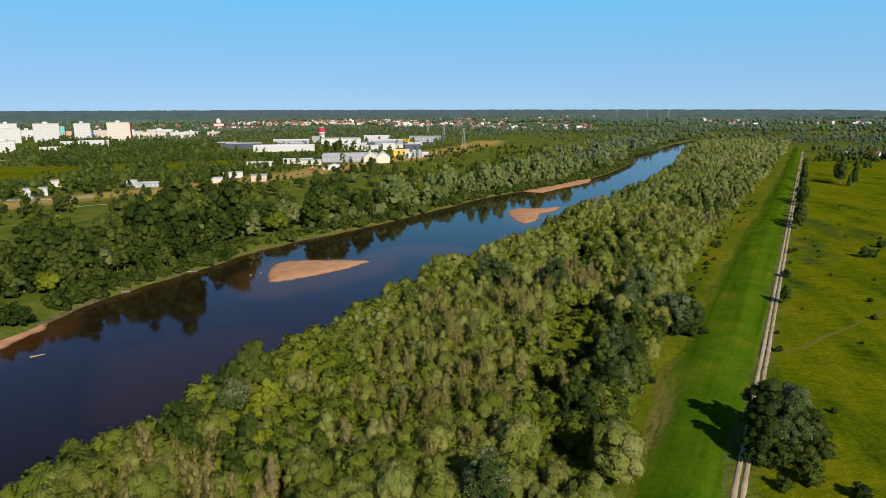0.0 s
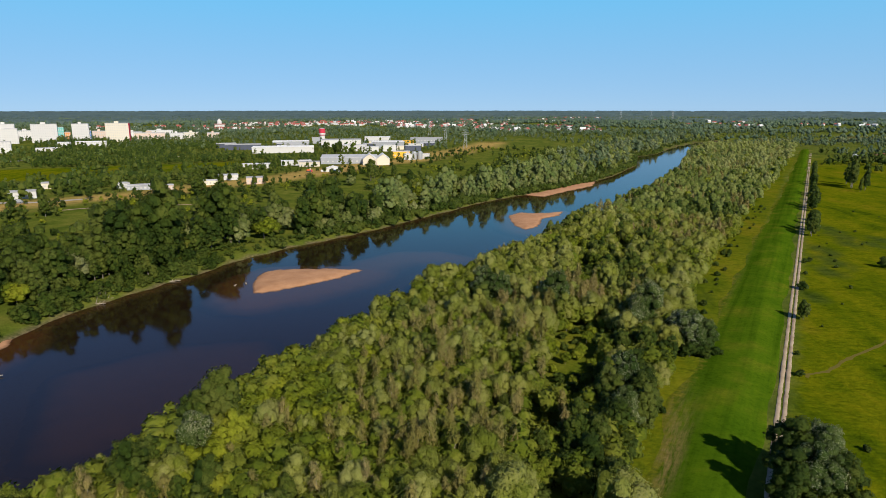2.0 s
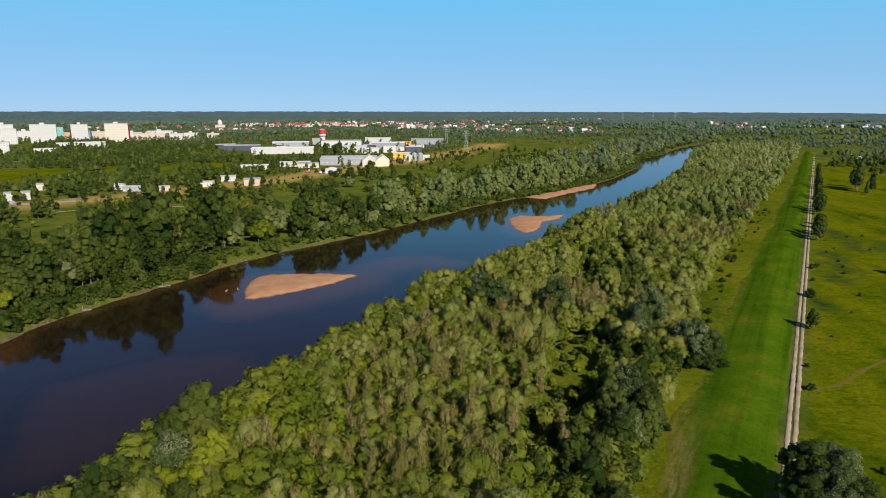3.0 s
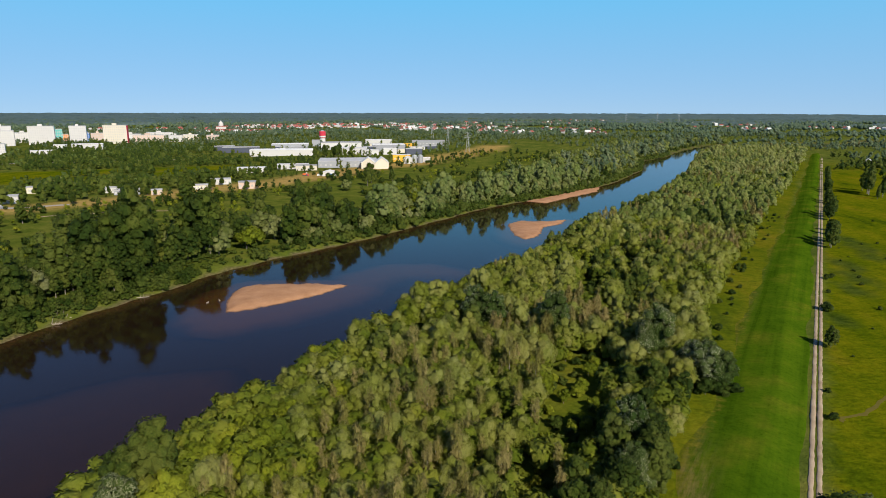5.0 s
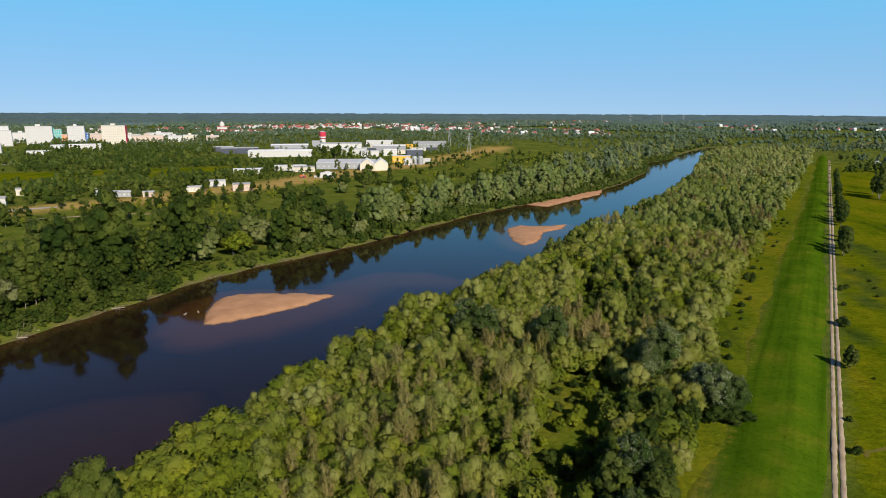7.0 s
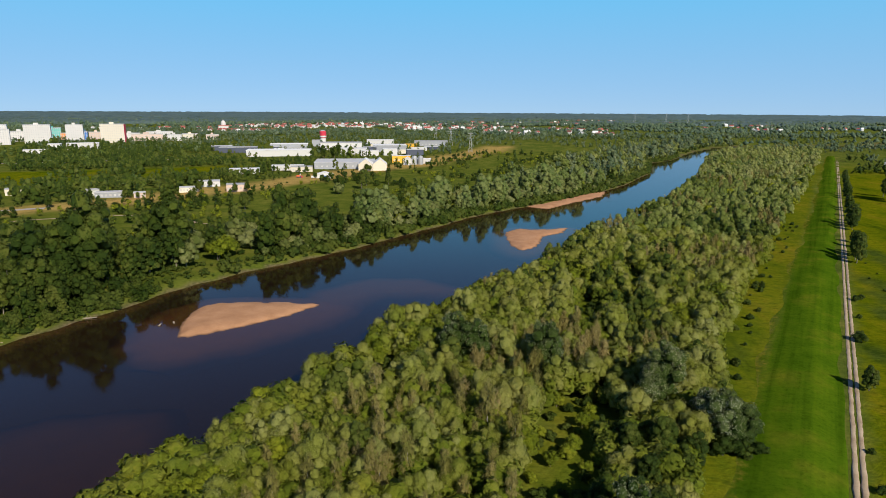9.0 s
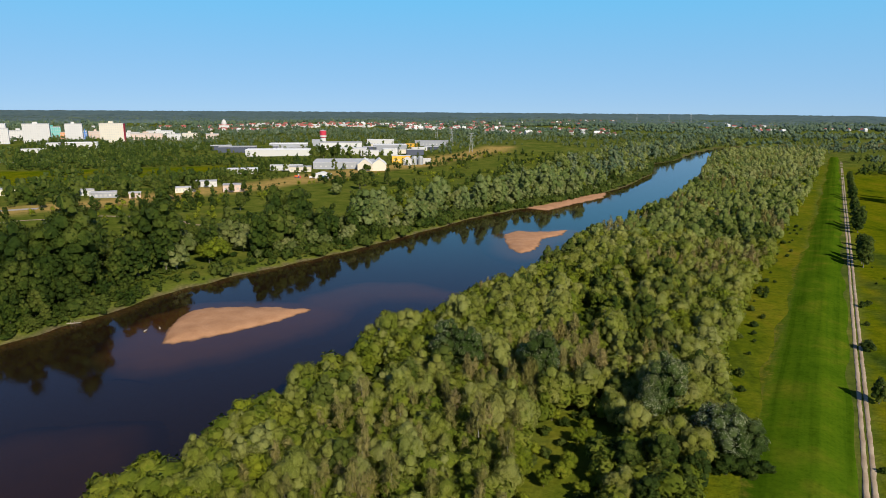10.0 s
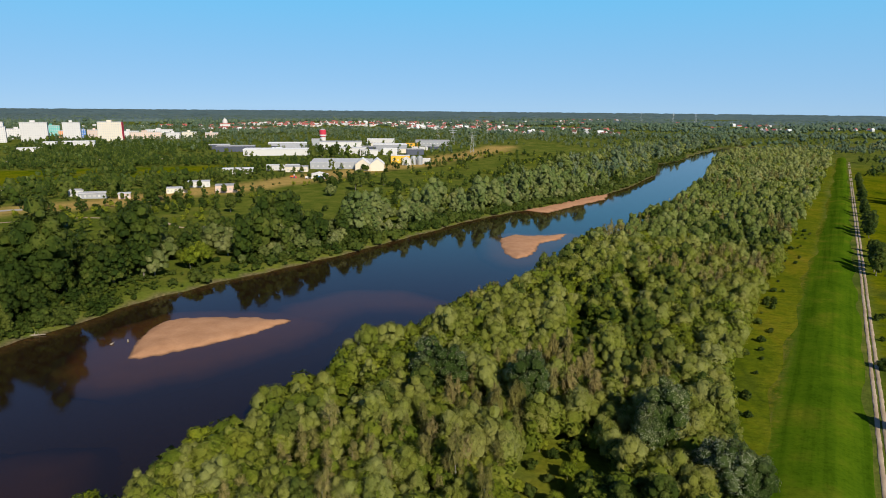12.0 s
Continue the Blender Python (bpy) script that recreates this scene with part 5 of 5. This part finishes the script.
# far rows of houses: middle, half sizes, how many
ROWS = [(-700, 1340, 60, 40, 14), (-830, 1810, 70, 110, 30), (-710, 1700, 60, 60, 24), (-690, 1970, 70, 120, 34), (-600, 2020, 60, 120, 32), (-500, 2000, 60, 120, 30), (-420, 1990, 50, 90, 24), (-340, 1650, 40, 60, 18), (-270, 1610, 60, 60, 26), (-190, 1650, 60, 60, 22),
        (-110, 1460, 30, 50, 6), (-50, 1400, 40, 60, 7), (0, 2400, 120, 160, 16), (170, 2780, 120, 120, 30), (90, 1400, 50, 50, 7), (550, 2470, 140, 60, 8), (650, 2230, 60, 80, 14), (540, 1770, 60, 60, 8), (870, 1870, 120, 100, 8), (-200, 2500, 300, 200, 30)]


def build_far_houses():
    """Gabled houses of the far town, too many and too small to tell apart, joined by roof colour."""
    rng = np.random.default_rng(78)
    kinds = {TILE_RED: [], TILE_DARK: [], ROOF_WHITE: []}
    for cx, cy, a, b, count in ROWS:
        for _ in range(count):
            x, y = cx + rng.uniform(-a, a), cy + rng.uniform(-b, b)
            if not all(math.hypot(x - p, y - q) > r + 8 for p, q, r in FOOTPRINTS[-600:]):
                continue
            FOOTPRINTS.append((x, y, 8.0))
            roof = (TILE_RED, TILE_RED, TILE_DARK, ROOF_WHITE)[int(rng.integers(4))]
            kinds[roof].append((x, y, float(ground_z(x, y)) - 0.3, rng.uniform(0, 3.14), rng.uniform(7, 13), rng.uniform(6, 9), rng.uniform(3.5, 6), rng.uniform(2.5, 4)))
    for roof, rows in kinds.items():
        verts, walls, covers = [], [], []
        for x, y, z, turn, w, d, h, rise in rows:
            c, q, o = math.cos(turn), math.sin(turn), len(verts)
            for u, v, k in [(-1, -1, 0), (1, -1, 0), (1, 1, 0), (-1, 1, 0), (-1, -1, h), (1, -1, h), (1, 1, h), (-1, 1, h), (-1, 0, h + rise), (1, 0, h + rise), (-1.06, -1.1, h - 0.3), (1.06, -1.1, h - 0.3), (1.06, 1.1, h - 0.3), (-1.06, 1.1, h - 0.3), (-1.06, 0, h + rise + 0.25), (1.06, 0, h + rise + 0.25)]:
                verts.append((x + c * u * w / 2 - q * v * d / 2, y + q * u * w / 2 + c * v * d / 2, z + k))
            walls += [[o + i for i in f] for f in ((0, 1, 5, 4), (1, 2, 6, 5), (2, 3, 7, 6), (3, 0, 4, 7), (5, 6, 9, 9), (7, 4, 8, 8))]
            covers += [[o + i for i in f] for f in ((10, 11, 15, 14), (12, 13, 14, 15))]
        faces = [tuple(dict.fromkeys(f)) for f in walls + covers]
        me = mesh_of("distant_houses", verts, faces, WHITE_WALL)
        me.materials.append(roof)
        me.polygons.foreach_set("material_index", [0] * len(walls) + [1] * len(covers))
        me.update()
        text = "red tiled" if roof == TILE_RED else "brown tiled" if roof == TILE_DARK else "pale metal"
        tagged(new("distant_houses", me), "rows of small white houses with " + text + " roofs", "houses", kind="stuff")


build_far_houses()


def pylon(x, y, h, turn):
    """A lattice pylon: four legs, braces and three arms."""
    e = empty("power_pylon", x, y, float(ground_z(x, y)) - 0.3, turn)
    for sx, sy in ((-1, -1), (1, -1), (1, 1), (-1, 1)):
        bm = bmesh.new()
        tube(bm, (sx * h * 0.09, sy * h * 0.09, 0), (sx * 0.35, sy * 0.35, h), 0.16, 0.09, 4)
        part("leg", bm, STEEL, e)
    for k in range(5):
        z0, z1 = h * k / 6, h * (k + 1) / 6
        r0, r1 = h * 0.09 * (1 - z0 / h) + 0.35 * z0 / h, h * 0.09 * (1 - z1 / h) + 0.35 * z1 / h
        for s in (-1, 1):
            bm = bmesh.new()
            tube(bm, (s * r0, -r0, z0), (-s * r1, -r1, z1), 0.07, 0.07, 4)
            part("brace", bm, STEEL, e)
    for k, w in ((0.72, 4.5), (0.84, 5.5), (0.95, 3.5)):
        part("arm", box(-w, -0.12, h * k, w, 0.12, h * k + 0.3), STEEL, e)
    tagged(e, "grey lattice power pylon beyond the trees", "pylon", "power pylons")


for px, py, ph in ((-97, 863, 26), (-142, 984, 26), (-190, 1120, 26), (436, 2470, 44), (520, 2500, 44), (330, 2520, 44)):
    pylon(px, py, ph, 15)


# ---- paved roads and paths on the left bank ----
ASPHALT = plain("pale_asphalt", (0.30, 0.28, 0.26), vary=0.3, scale=0.3)


def road(label, points, width, mat, name="road", lift=0.06):
    """A ribbon laid along a few points."""
    pts = np.array(points, float)
    cum = np.r_[0, np.cumsum(np.hypot(*np.diff(pts, axis=0).T))]
    t = np.linspace(0, cum[-1], max(8, int(cum[-1] / 4)))
    x, y = np.interp(t, cum, pts[:, 0]), np.interp(t, cum, pts[:, 1])
    dx, dy = np.gradient(x), np.gradient(y)
    k = np.hypot(dx, dy)
    nx, ny = -dy / k * width / 2, dx / k * width / 2
    z = np.maximum(np.maximum(ground_z(x + nx, y + ny), ground_z(x - nx, y - ny)), ground_z(x, y)) + lift
    verts = np.concatenate([np.stack([x + s * nx, y + s * ny, z], 1) for s in (1, -1)])
    n = len(x)
    faces = [(i, i + n, i + n + 1, i + 1) for i in range(n - 1)]
    tagged(new(name, quads_mesh(name, verts, faces, mat, True)), label, "road", kind="structure")


road("pale asphalt road across the fields", [(-640, 560), (-560, 590), (-500, 628), (-440, 668), (-400, 690)], 7, ASPHALT)
road("pale access road beside storage buildings", [(-420, 300), (-350, 335), (-310, 345), (-285, 360)], 6, ASPHALT)
road("narrow pale footpath in the meadow", [(-270, 318), (-235, 345), (-200, 352), (-170, 332), (-150, 345)], 2.2, TRACK, "path")


# ---- driftwood ----
def driftwood(x, y, turn, length, label, stubs=3, seed=1):
    rng = random.Random(seed)
    e = empty("driftwood", x, y, 0.0, turn)
    bm = bmesh.new()
    tube(bm, (-length / 2, 0, 0.05), (length / 2, 0.2, 0.35), 0.28, 0.12, 8)
    part("log", bm, DEADWOOD, e)
    for k in range(stubs):
        a = (rng.uniform(-0.3, 0.45)) * length
        bm = bmesh.new()
        tube(bm, (a, 0, 0.15), (a + rng.uniform(0.2, 1.0), rng.uniform(-1.2, 1.2), length * rng.uniform(0.12, 0.4)), 0.11, 0.03, 5)
        part("branch", bm, DEADWOOD, e)
    tagged(e, label, "driftwood")


driftwood(-136.5, 174.5, 40, 9.0, "fallen pale dead trunk with bare branches at the water's edge", 10, 1)
driftwood(-134.8, 171.5, 10, 6.0, "fallen grey branch lying at the bank", 4, 2)
driftwood(-125.6, 198.5, 15, 4.6, "pale driftwood log on the river bank", 2, 3)
driftwood(-121, 121, 28, 3.2, "pale log floating on the river", 0, 4)
driftwood(-102, 197, 60, 0.9, "short pale snag in the shallow water", 1, 5)
driftwood(-99.5, 199.8, 120, 0.8, "short pale snag in the shallow water", 1, 6)
driftwood(-1, 436, 40, 6.0, "pale driftwood log on the sandy spit", 2, 7)


# ---- parked farm machine and van on the dry field ----
def farm_machine(x, y, turn):
    e = empty("farm_machine", x, y, float(ground_z(x, y)), turn)
    part("body", box(-2.6, -1.0, 0.7, 1.4, 1.0, 2.1, 0.15), plain("orange_paint", (0.60, 0.12, 0.03)), e)
    part("cab", box(0.2, -0.9, 2.1, 1.4, 0.9, 3.3, 0.1), GLASS, e, "dark glazed cab")
    part("header", box(1.4, -1.9, 0.3, 2.6, 1.9, 1.3, 0.1), RED_PAINT, e)
    for wx, r in ((-1.7, 0.6), (0.7, 0.85)):
        for side in (-1.1, 1.1):
            bm = bmesh.new()
            bmesh.ops.create_cone(bm, cap_ends=True, segments=14, radius1=r, radius2=r, depth=0.5, matrix=pose(wx, side, r, 90))
            part("wheel", bm, DARK_WALL, e)
    tagged(e, "orange farm machine parked on dry grass", "farm machine")


farm_machine(-206, 548, 30)


def van(x, y, turn, paint, label):
    e = empty("van", x, y, float(ground_z(x, y)), turn)
    bm = bmesh.new()
    prof = [(-2.4, 0.4), (2.4, 0.4), (2.4, 1.1), (1.6, 1.3), (1.0, 2.1), (-2.4, 2.1)]
    a, b2 = [bm.verts.new((px, -0.95, pz)) for px, pz in prof], [bm.verts.new((px, 0.95, pz)) for px, pz in prof]
    bm.faces.new(a)
    bm.faces.new(b2[::-1])
    for k in range(6):
        bm.faces.new((a[k], b2[k], b2[(k + 1) % 6], a[(k + 1) % 6]))
    bmesh.ops.recalc_face_normals(bm, faces=bm.faces[:])
    part("body", bm, paint, e)
    for wx in (-1.5, 1.5):
        for side in (-0.9, 0.9):
            bm = bmesh.new()
            bmesh.ops.create_cone(bm, cap_ends=True, segments=12, radius1=0.36, radius2=0.36, depth=0.22, matrix=pose(wx, side, 0.36, 90))
            part("wheel", bm, DARK_WALL, e)
    part("windscreen", box(1.05, -0.8, 1.35, 1.5, 0.8, 1.95), GLASS, e)
    tagged(e, label, "van")


van(-192, 546, 20, WHITE_WALL, "white van parked beside the garage")
van(-318, 343, 25, GREY_WALL, "grey van on the access road")


# ---- distant woods and scrub ----
def clear_of_buildings(x, y, gap=5.0):
    return all(math.hypot(x - a, y - b) > r + gap for a, b, r in FOOTPRINTS)


def build_far_woods():
    rng = np.random.default_rng(33)
    rows, low = [], []
    pts, _ = jittered(-1600, 1300, 300, 1480, 11.0, 31)
    for x, y in pts:
        if abs(x) > 0.95 * y + 60 or (x > 0 and x > 0.62 * y + 60):
            continue
        d, u = -float(inside_river(x, y)), float(off_track(x, y))
        if d < 12:
            continue
        dens = float(soft_noise(x, y, 0.012, 5.0)) + 0.6 * float(soft_noise(x, y, 0.04, 2.0))
        r = rng.uniform()
        if x < float(left_bank(y)):
            back = float(dry_strip(x, y))
            if (y < 1000 and back > -18) or not clear_of_buildings(x, y, 1.5):
                continue
            belt = y < 520 and -75 < back < -16
            field = not belt and float(field_band(x, y)) > 0.4
            works = -480 < x < -100 and 520 < y < 940
            if field and r < 0.93:
                continue
            if works:
                if dens > -0.3:
                    low.append(("maple", x, y, rng.uniform(0.25, 0.7)))
                if y > 620 and r < 0.12:
                    rows.append(("broad", x, y, rng.uniform(0.4, 0.75)))
                continue
            if belt and r < 0.8:
                rows.append(("broad", x, y, rng.uniform(0.45, 0.85)))
            elif dens > -0.55:
                (rows if r < 0.7 else low).append(("broad" if r < 0.45 else "maple", x, y, rng.uniform(0.3, 0.55) if r < 0.45 else rng.uniform(0.6, 1.1)))
        else:
            if u < 20 and y < 985:
                continue
            if y < 600 or (y < 760 and dens < 0.9) or (y < 1000 and dens < 0.15) or dens < -0.6:
                continue
            rows.append(("broad" if r < 0.75 else "maple", x, y, rng.uniform(0.4, 0.75)))
    near = [r for r in rows if r[2] < 760]
    rows = [r for r in rows if r[2] >= 760]
    woods("distant_wood", "dark green trees and scrub beyond the fields", near, 14, {"broad": LEAF["broad"], "maple": MID_HAZE_LEAF}, 6, 1.8, 5, ICO_SMALL)
    woods("distant_wood", "mixed green woods and scrub in the distance", rows, 6, {"broad": FAR_HAZE_LEAF, "maple": FAR_HAZE_LEAF}, 4, 4.0, 5, TINY)
    woods("distant_scrub", "bright green scrub between woods and works", low, 8, {"broad": LEAF["bush"], "maple": LEAF["bush"]}, 5, 2.6, 4, TINY)
    for cx, cy, n, sx, sy in ((300, 700, 16, 26, 16), (335, 690, 14, 18, 22), (360, 850, 14, 24, 14), (310, 612, 5, 14, 6), (380, 740, 12, 26, 12)):
        clump = [("broad" if rng.uniform() < 0.7 else "bush", cx + rng.normal() * sx * 0.6, cy + rng.normal() * sy * 0.6, rng.uniform(0.45, 0.75)) for _ in range(n)]
        clump = [c for c in clump if off_track(c[1], c[2]) > 5]
        woods("tree_clump", "dark green clump of trees at the meadow edge", clump, 30, LEAF, 6, 3.4, 3)


build_far_woods()


def build_belt():
    """The row of trees that half hides the workshops behind the dry field."""
    rng = np.random.default_rng(71)
    rows = []
    pts, _ = jittered(-480, -180, 300, 560, 6.5, 72)
    for x, y in pts:
        back = float(dry_strip(x, y))
        if not -62 < back < -17 or not clear_of_buildings(x, y, 0.5):
            continue
        if float(soft_noise(x, y, 0.06, 2.0)) < -0.45 or rng.uniform() < 0.35:
            continue
        tall = 0.26 if back > -32 else 0.5
        rows.append(("broad" if rng.uniform() < 0.75 else "maple", x, y, rng.uniform(0.7, 1.25) * tall))
    woods("tree_belt", "belt of dark green trees round the workshops", rows, 60, LEAF, 8, 2.4, 5)


build_belt()


def build_scrubland():
    """Dense scrub between the dry field and the town."""
    rng = np.random.default_rng(81)
    rows = []
    pts, _ = jittered(-720, -190, 430, 860, 5.8, 82)
    for x, y in pts:
        back = float(dry_strip(x, y))
        if back > -60 or x < -0.86 * y - 20 or not clear_of_buildings(x, y, 1.0) or float(field_band(x, y)) > 0.3:
            continue
        if x > -430 and y > 690 or float(soft_noise(x, y, 0.05, 3.0)) < -0.55:
            continue
        rows.append(("broad", x, y, rng.uniform(0.24, 0.44) * (1.5 if rng.uniform() < 0.08 else 1.0)))
    woods("scrubland", "dense dark green scrub between fields and town", rows, 12, LEAF, 6, 1.7, 5, ICO_SMALL)
    # single trees close round the workshops and sheds
    pick = random.Random(83)
    for a, b, r in list(FOOTPRINTS):
        if b > 640 or a < -500:
            continue
        for _ in range(2):
            t = rng.uniform(-2.9, 0.7)
            x, y = a + (r + 2.5) * math.cos(t), b + (r + 2.5) * math.sin(t)
            if clear_of_buildings(x, y, 1.0):
                tree("broad", x, y, float(rng.uniform(0.32, 0.62)), pick, label="dark green tree standing beside a workshop")


    # trees between and before the halls of the works and the blocks of flats
    rows = []
    for a, b, r in list(FOOTPRINTS):
        if b < 640 or b > 1100 or a < -900:
            continue
        for _ in range(3):
            t = rng.uniform(-3.4, 0.4)
            far = r * rng.uniform(0.55, 1.0) + rng.uniform(3, 9)
            x, y = a + far * math.cos(t), b + far * math.sin(t)
            if clear_of_buildings(x, y, -4.0) and x < float(left_bank(y)) - 12:
                rows.append(("broad", x, y, rng.uniform(0.3, 0.62)))
    for cx, cy, size in ((-252, 700, 1.05), (-212, 706, 1.15), (-196, 612, 0.8), (-236, 592, 0.75), (-330, 640, 0.6), (-150, 640, 0.9), (-140, 628, 0.75)):
        rows.append(("broad", cx, cy, size))
    woods("works_trees", "dark green trees standing among halls and blocks", rows, 80, LEAF, 9, 2.2, 6)


build_scrubland()


def build_far_crowns():
    """Single crowns from the town out to the closed forest."""
    rng = np.random.default_rng(50)
    cv, cf = TINY
    spots = []
    for _ in range(16000):
        r, a = 1250 + 1750 * rng.uniform() ** 0.8, radians(rng.uniform(-50, 44))
        x, y = r * math.sin(a), r * math.cos(a)
        dens = float(soft_noise(x, y, 0.007, 2.0)) + 0.6 * float(soft_noise(x, y, 0.025, 7.0)) + 0.5 * float(step(2000, 2800, r))
        if dens < -0.25 or inside_river(x, y) > -12 or not clear_of_buildings(x, y, 4.0):
            continue
        spots.append((x, y, rng.uniform(3.0, 6.0) * (1 + 0.3 * (r > 2000))))
    sp = np.array(spots)
    z = ground_z(sp[:, 0], sp[:, 1])
    j = 1 + 0.2 * rng.normal(size=(len(sp), len(cv), 3))
    v = cv[None] * j * sp[:, 2][:, None, None] * np.array((1.0, 1.0, 0.95)) + np.stack([sp[:, 0], sp[:, 1], z + sp[:, 2] * 0.55], 1)[:, None]
    f = cf[None] + (np.arange(len(sp)) * len(cv))[:, None, None]
    me = quads_mesh("town_trees", v.reshape(-1, 3), f.reshape(-1, 3), FAR_HAZE_CROWN, True)
    tagged(new("town_trees", me), "scattered dark green trees round the distant town", "trees", kind="stuff")


# crown green with a blue haze cast mixed into the base colour
FAR_HAZE_CROWN = foliage("far_haze_crowns", (0.050, 0.080, 0.060), (0.078, 0.114, 0.078), (0.120, 0.152, 0.096), patch=0.012, fine=0.12, through=0.05, cell=0.07)
build_far_crowns()


def build_canopy():
    """Closed forest out to the horizon, as one rough canopy."""
    rs = np.concatenate([np.arange(2350, 3200, 16.0), np.arange(3200, 4850, 32.0)])
    angles = np.radians(np.arange(-62, 62, 0.24))
    r, a = np.meshgrid(rs, angles, indexing="ij")
    rng = np.random.default_rng(40)
    r = r + rng.uniform(-6, 6, r.shape)
    x, y = r * np.sin(a), r * np.cos(a)
    dens = soft_noise(x, y, 0.005, 2.0) + 0.6 * soft_noise(x, y, 0.02, 7.0) + np.where(a > -0.12, step(3000, 4300, r), step(2500, 3100, r)) * 1.8 + step(-0.35, -0.6, a) * 1.6
    top = np.where(dens > 0.1, 6.5 + 4.5 * rng.uniform(-1, 1, r.shape), -3.0)
    top[0] = top[:, 0] = top[:, -1] = -3.0
    z = ground_z(x, y) + top
    na = len(angles)
    i = (np.arange(len(rs) - 1)[:, None] * na + np.arange(na - 1)[None]).ravel()
    me = quads_mesh("distant_forest", np.stack([x.ravel(), y.ravel(), z.ravel()], 1), np.stack([i, i + 1, i + na + 1, i + na], 1), HAZE_FOREST)
    tagged(new("distant_forest", me), "dark forest with blue haze in its colour, reaching to the horizon", "forest", kind="stuff")


# canopy colour carries the blue of distance haze
HAZE_FOREST = foliage("forest_haze_canopy", (0.050, 0.080, 0.094), (0.070, 0.106, 0.122), (0.096, 0.132, 0.140), patch=0.01, fine=0.08, through=0.05, spec=0.05)
build_canopy()


def build_backdrop():
    """Far wooded hills in blue haze closing the horizon."""
    verts, faces = [], []
    for k, a in enumerate(np.arange(-64, 64.1, 0.5)):
        x, y = 4860 * math.sin(radians(a)), 4860 * math.cos(radians(a))
        top = 31.5 + 0.9 * float(soft_noise(a * 40, 0, 0.01)) + 0.4 * float(soft_noise(a * 40, 9, 0.05))
        verts += [(x, y, 10.0), (x, y, top)]
        if k:
            faces.append((2 * k - 2, 2 * k, 2 * k + 1, 2 * k - 1))
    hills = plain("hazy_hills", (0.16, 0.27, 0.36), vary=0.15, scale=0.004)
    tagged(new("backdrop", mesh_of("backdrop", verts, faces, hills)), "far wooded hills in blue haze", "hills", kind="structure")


build_backdrop()
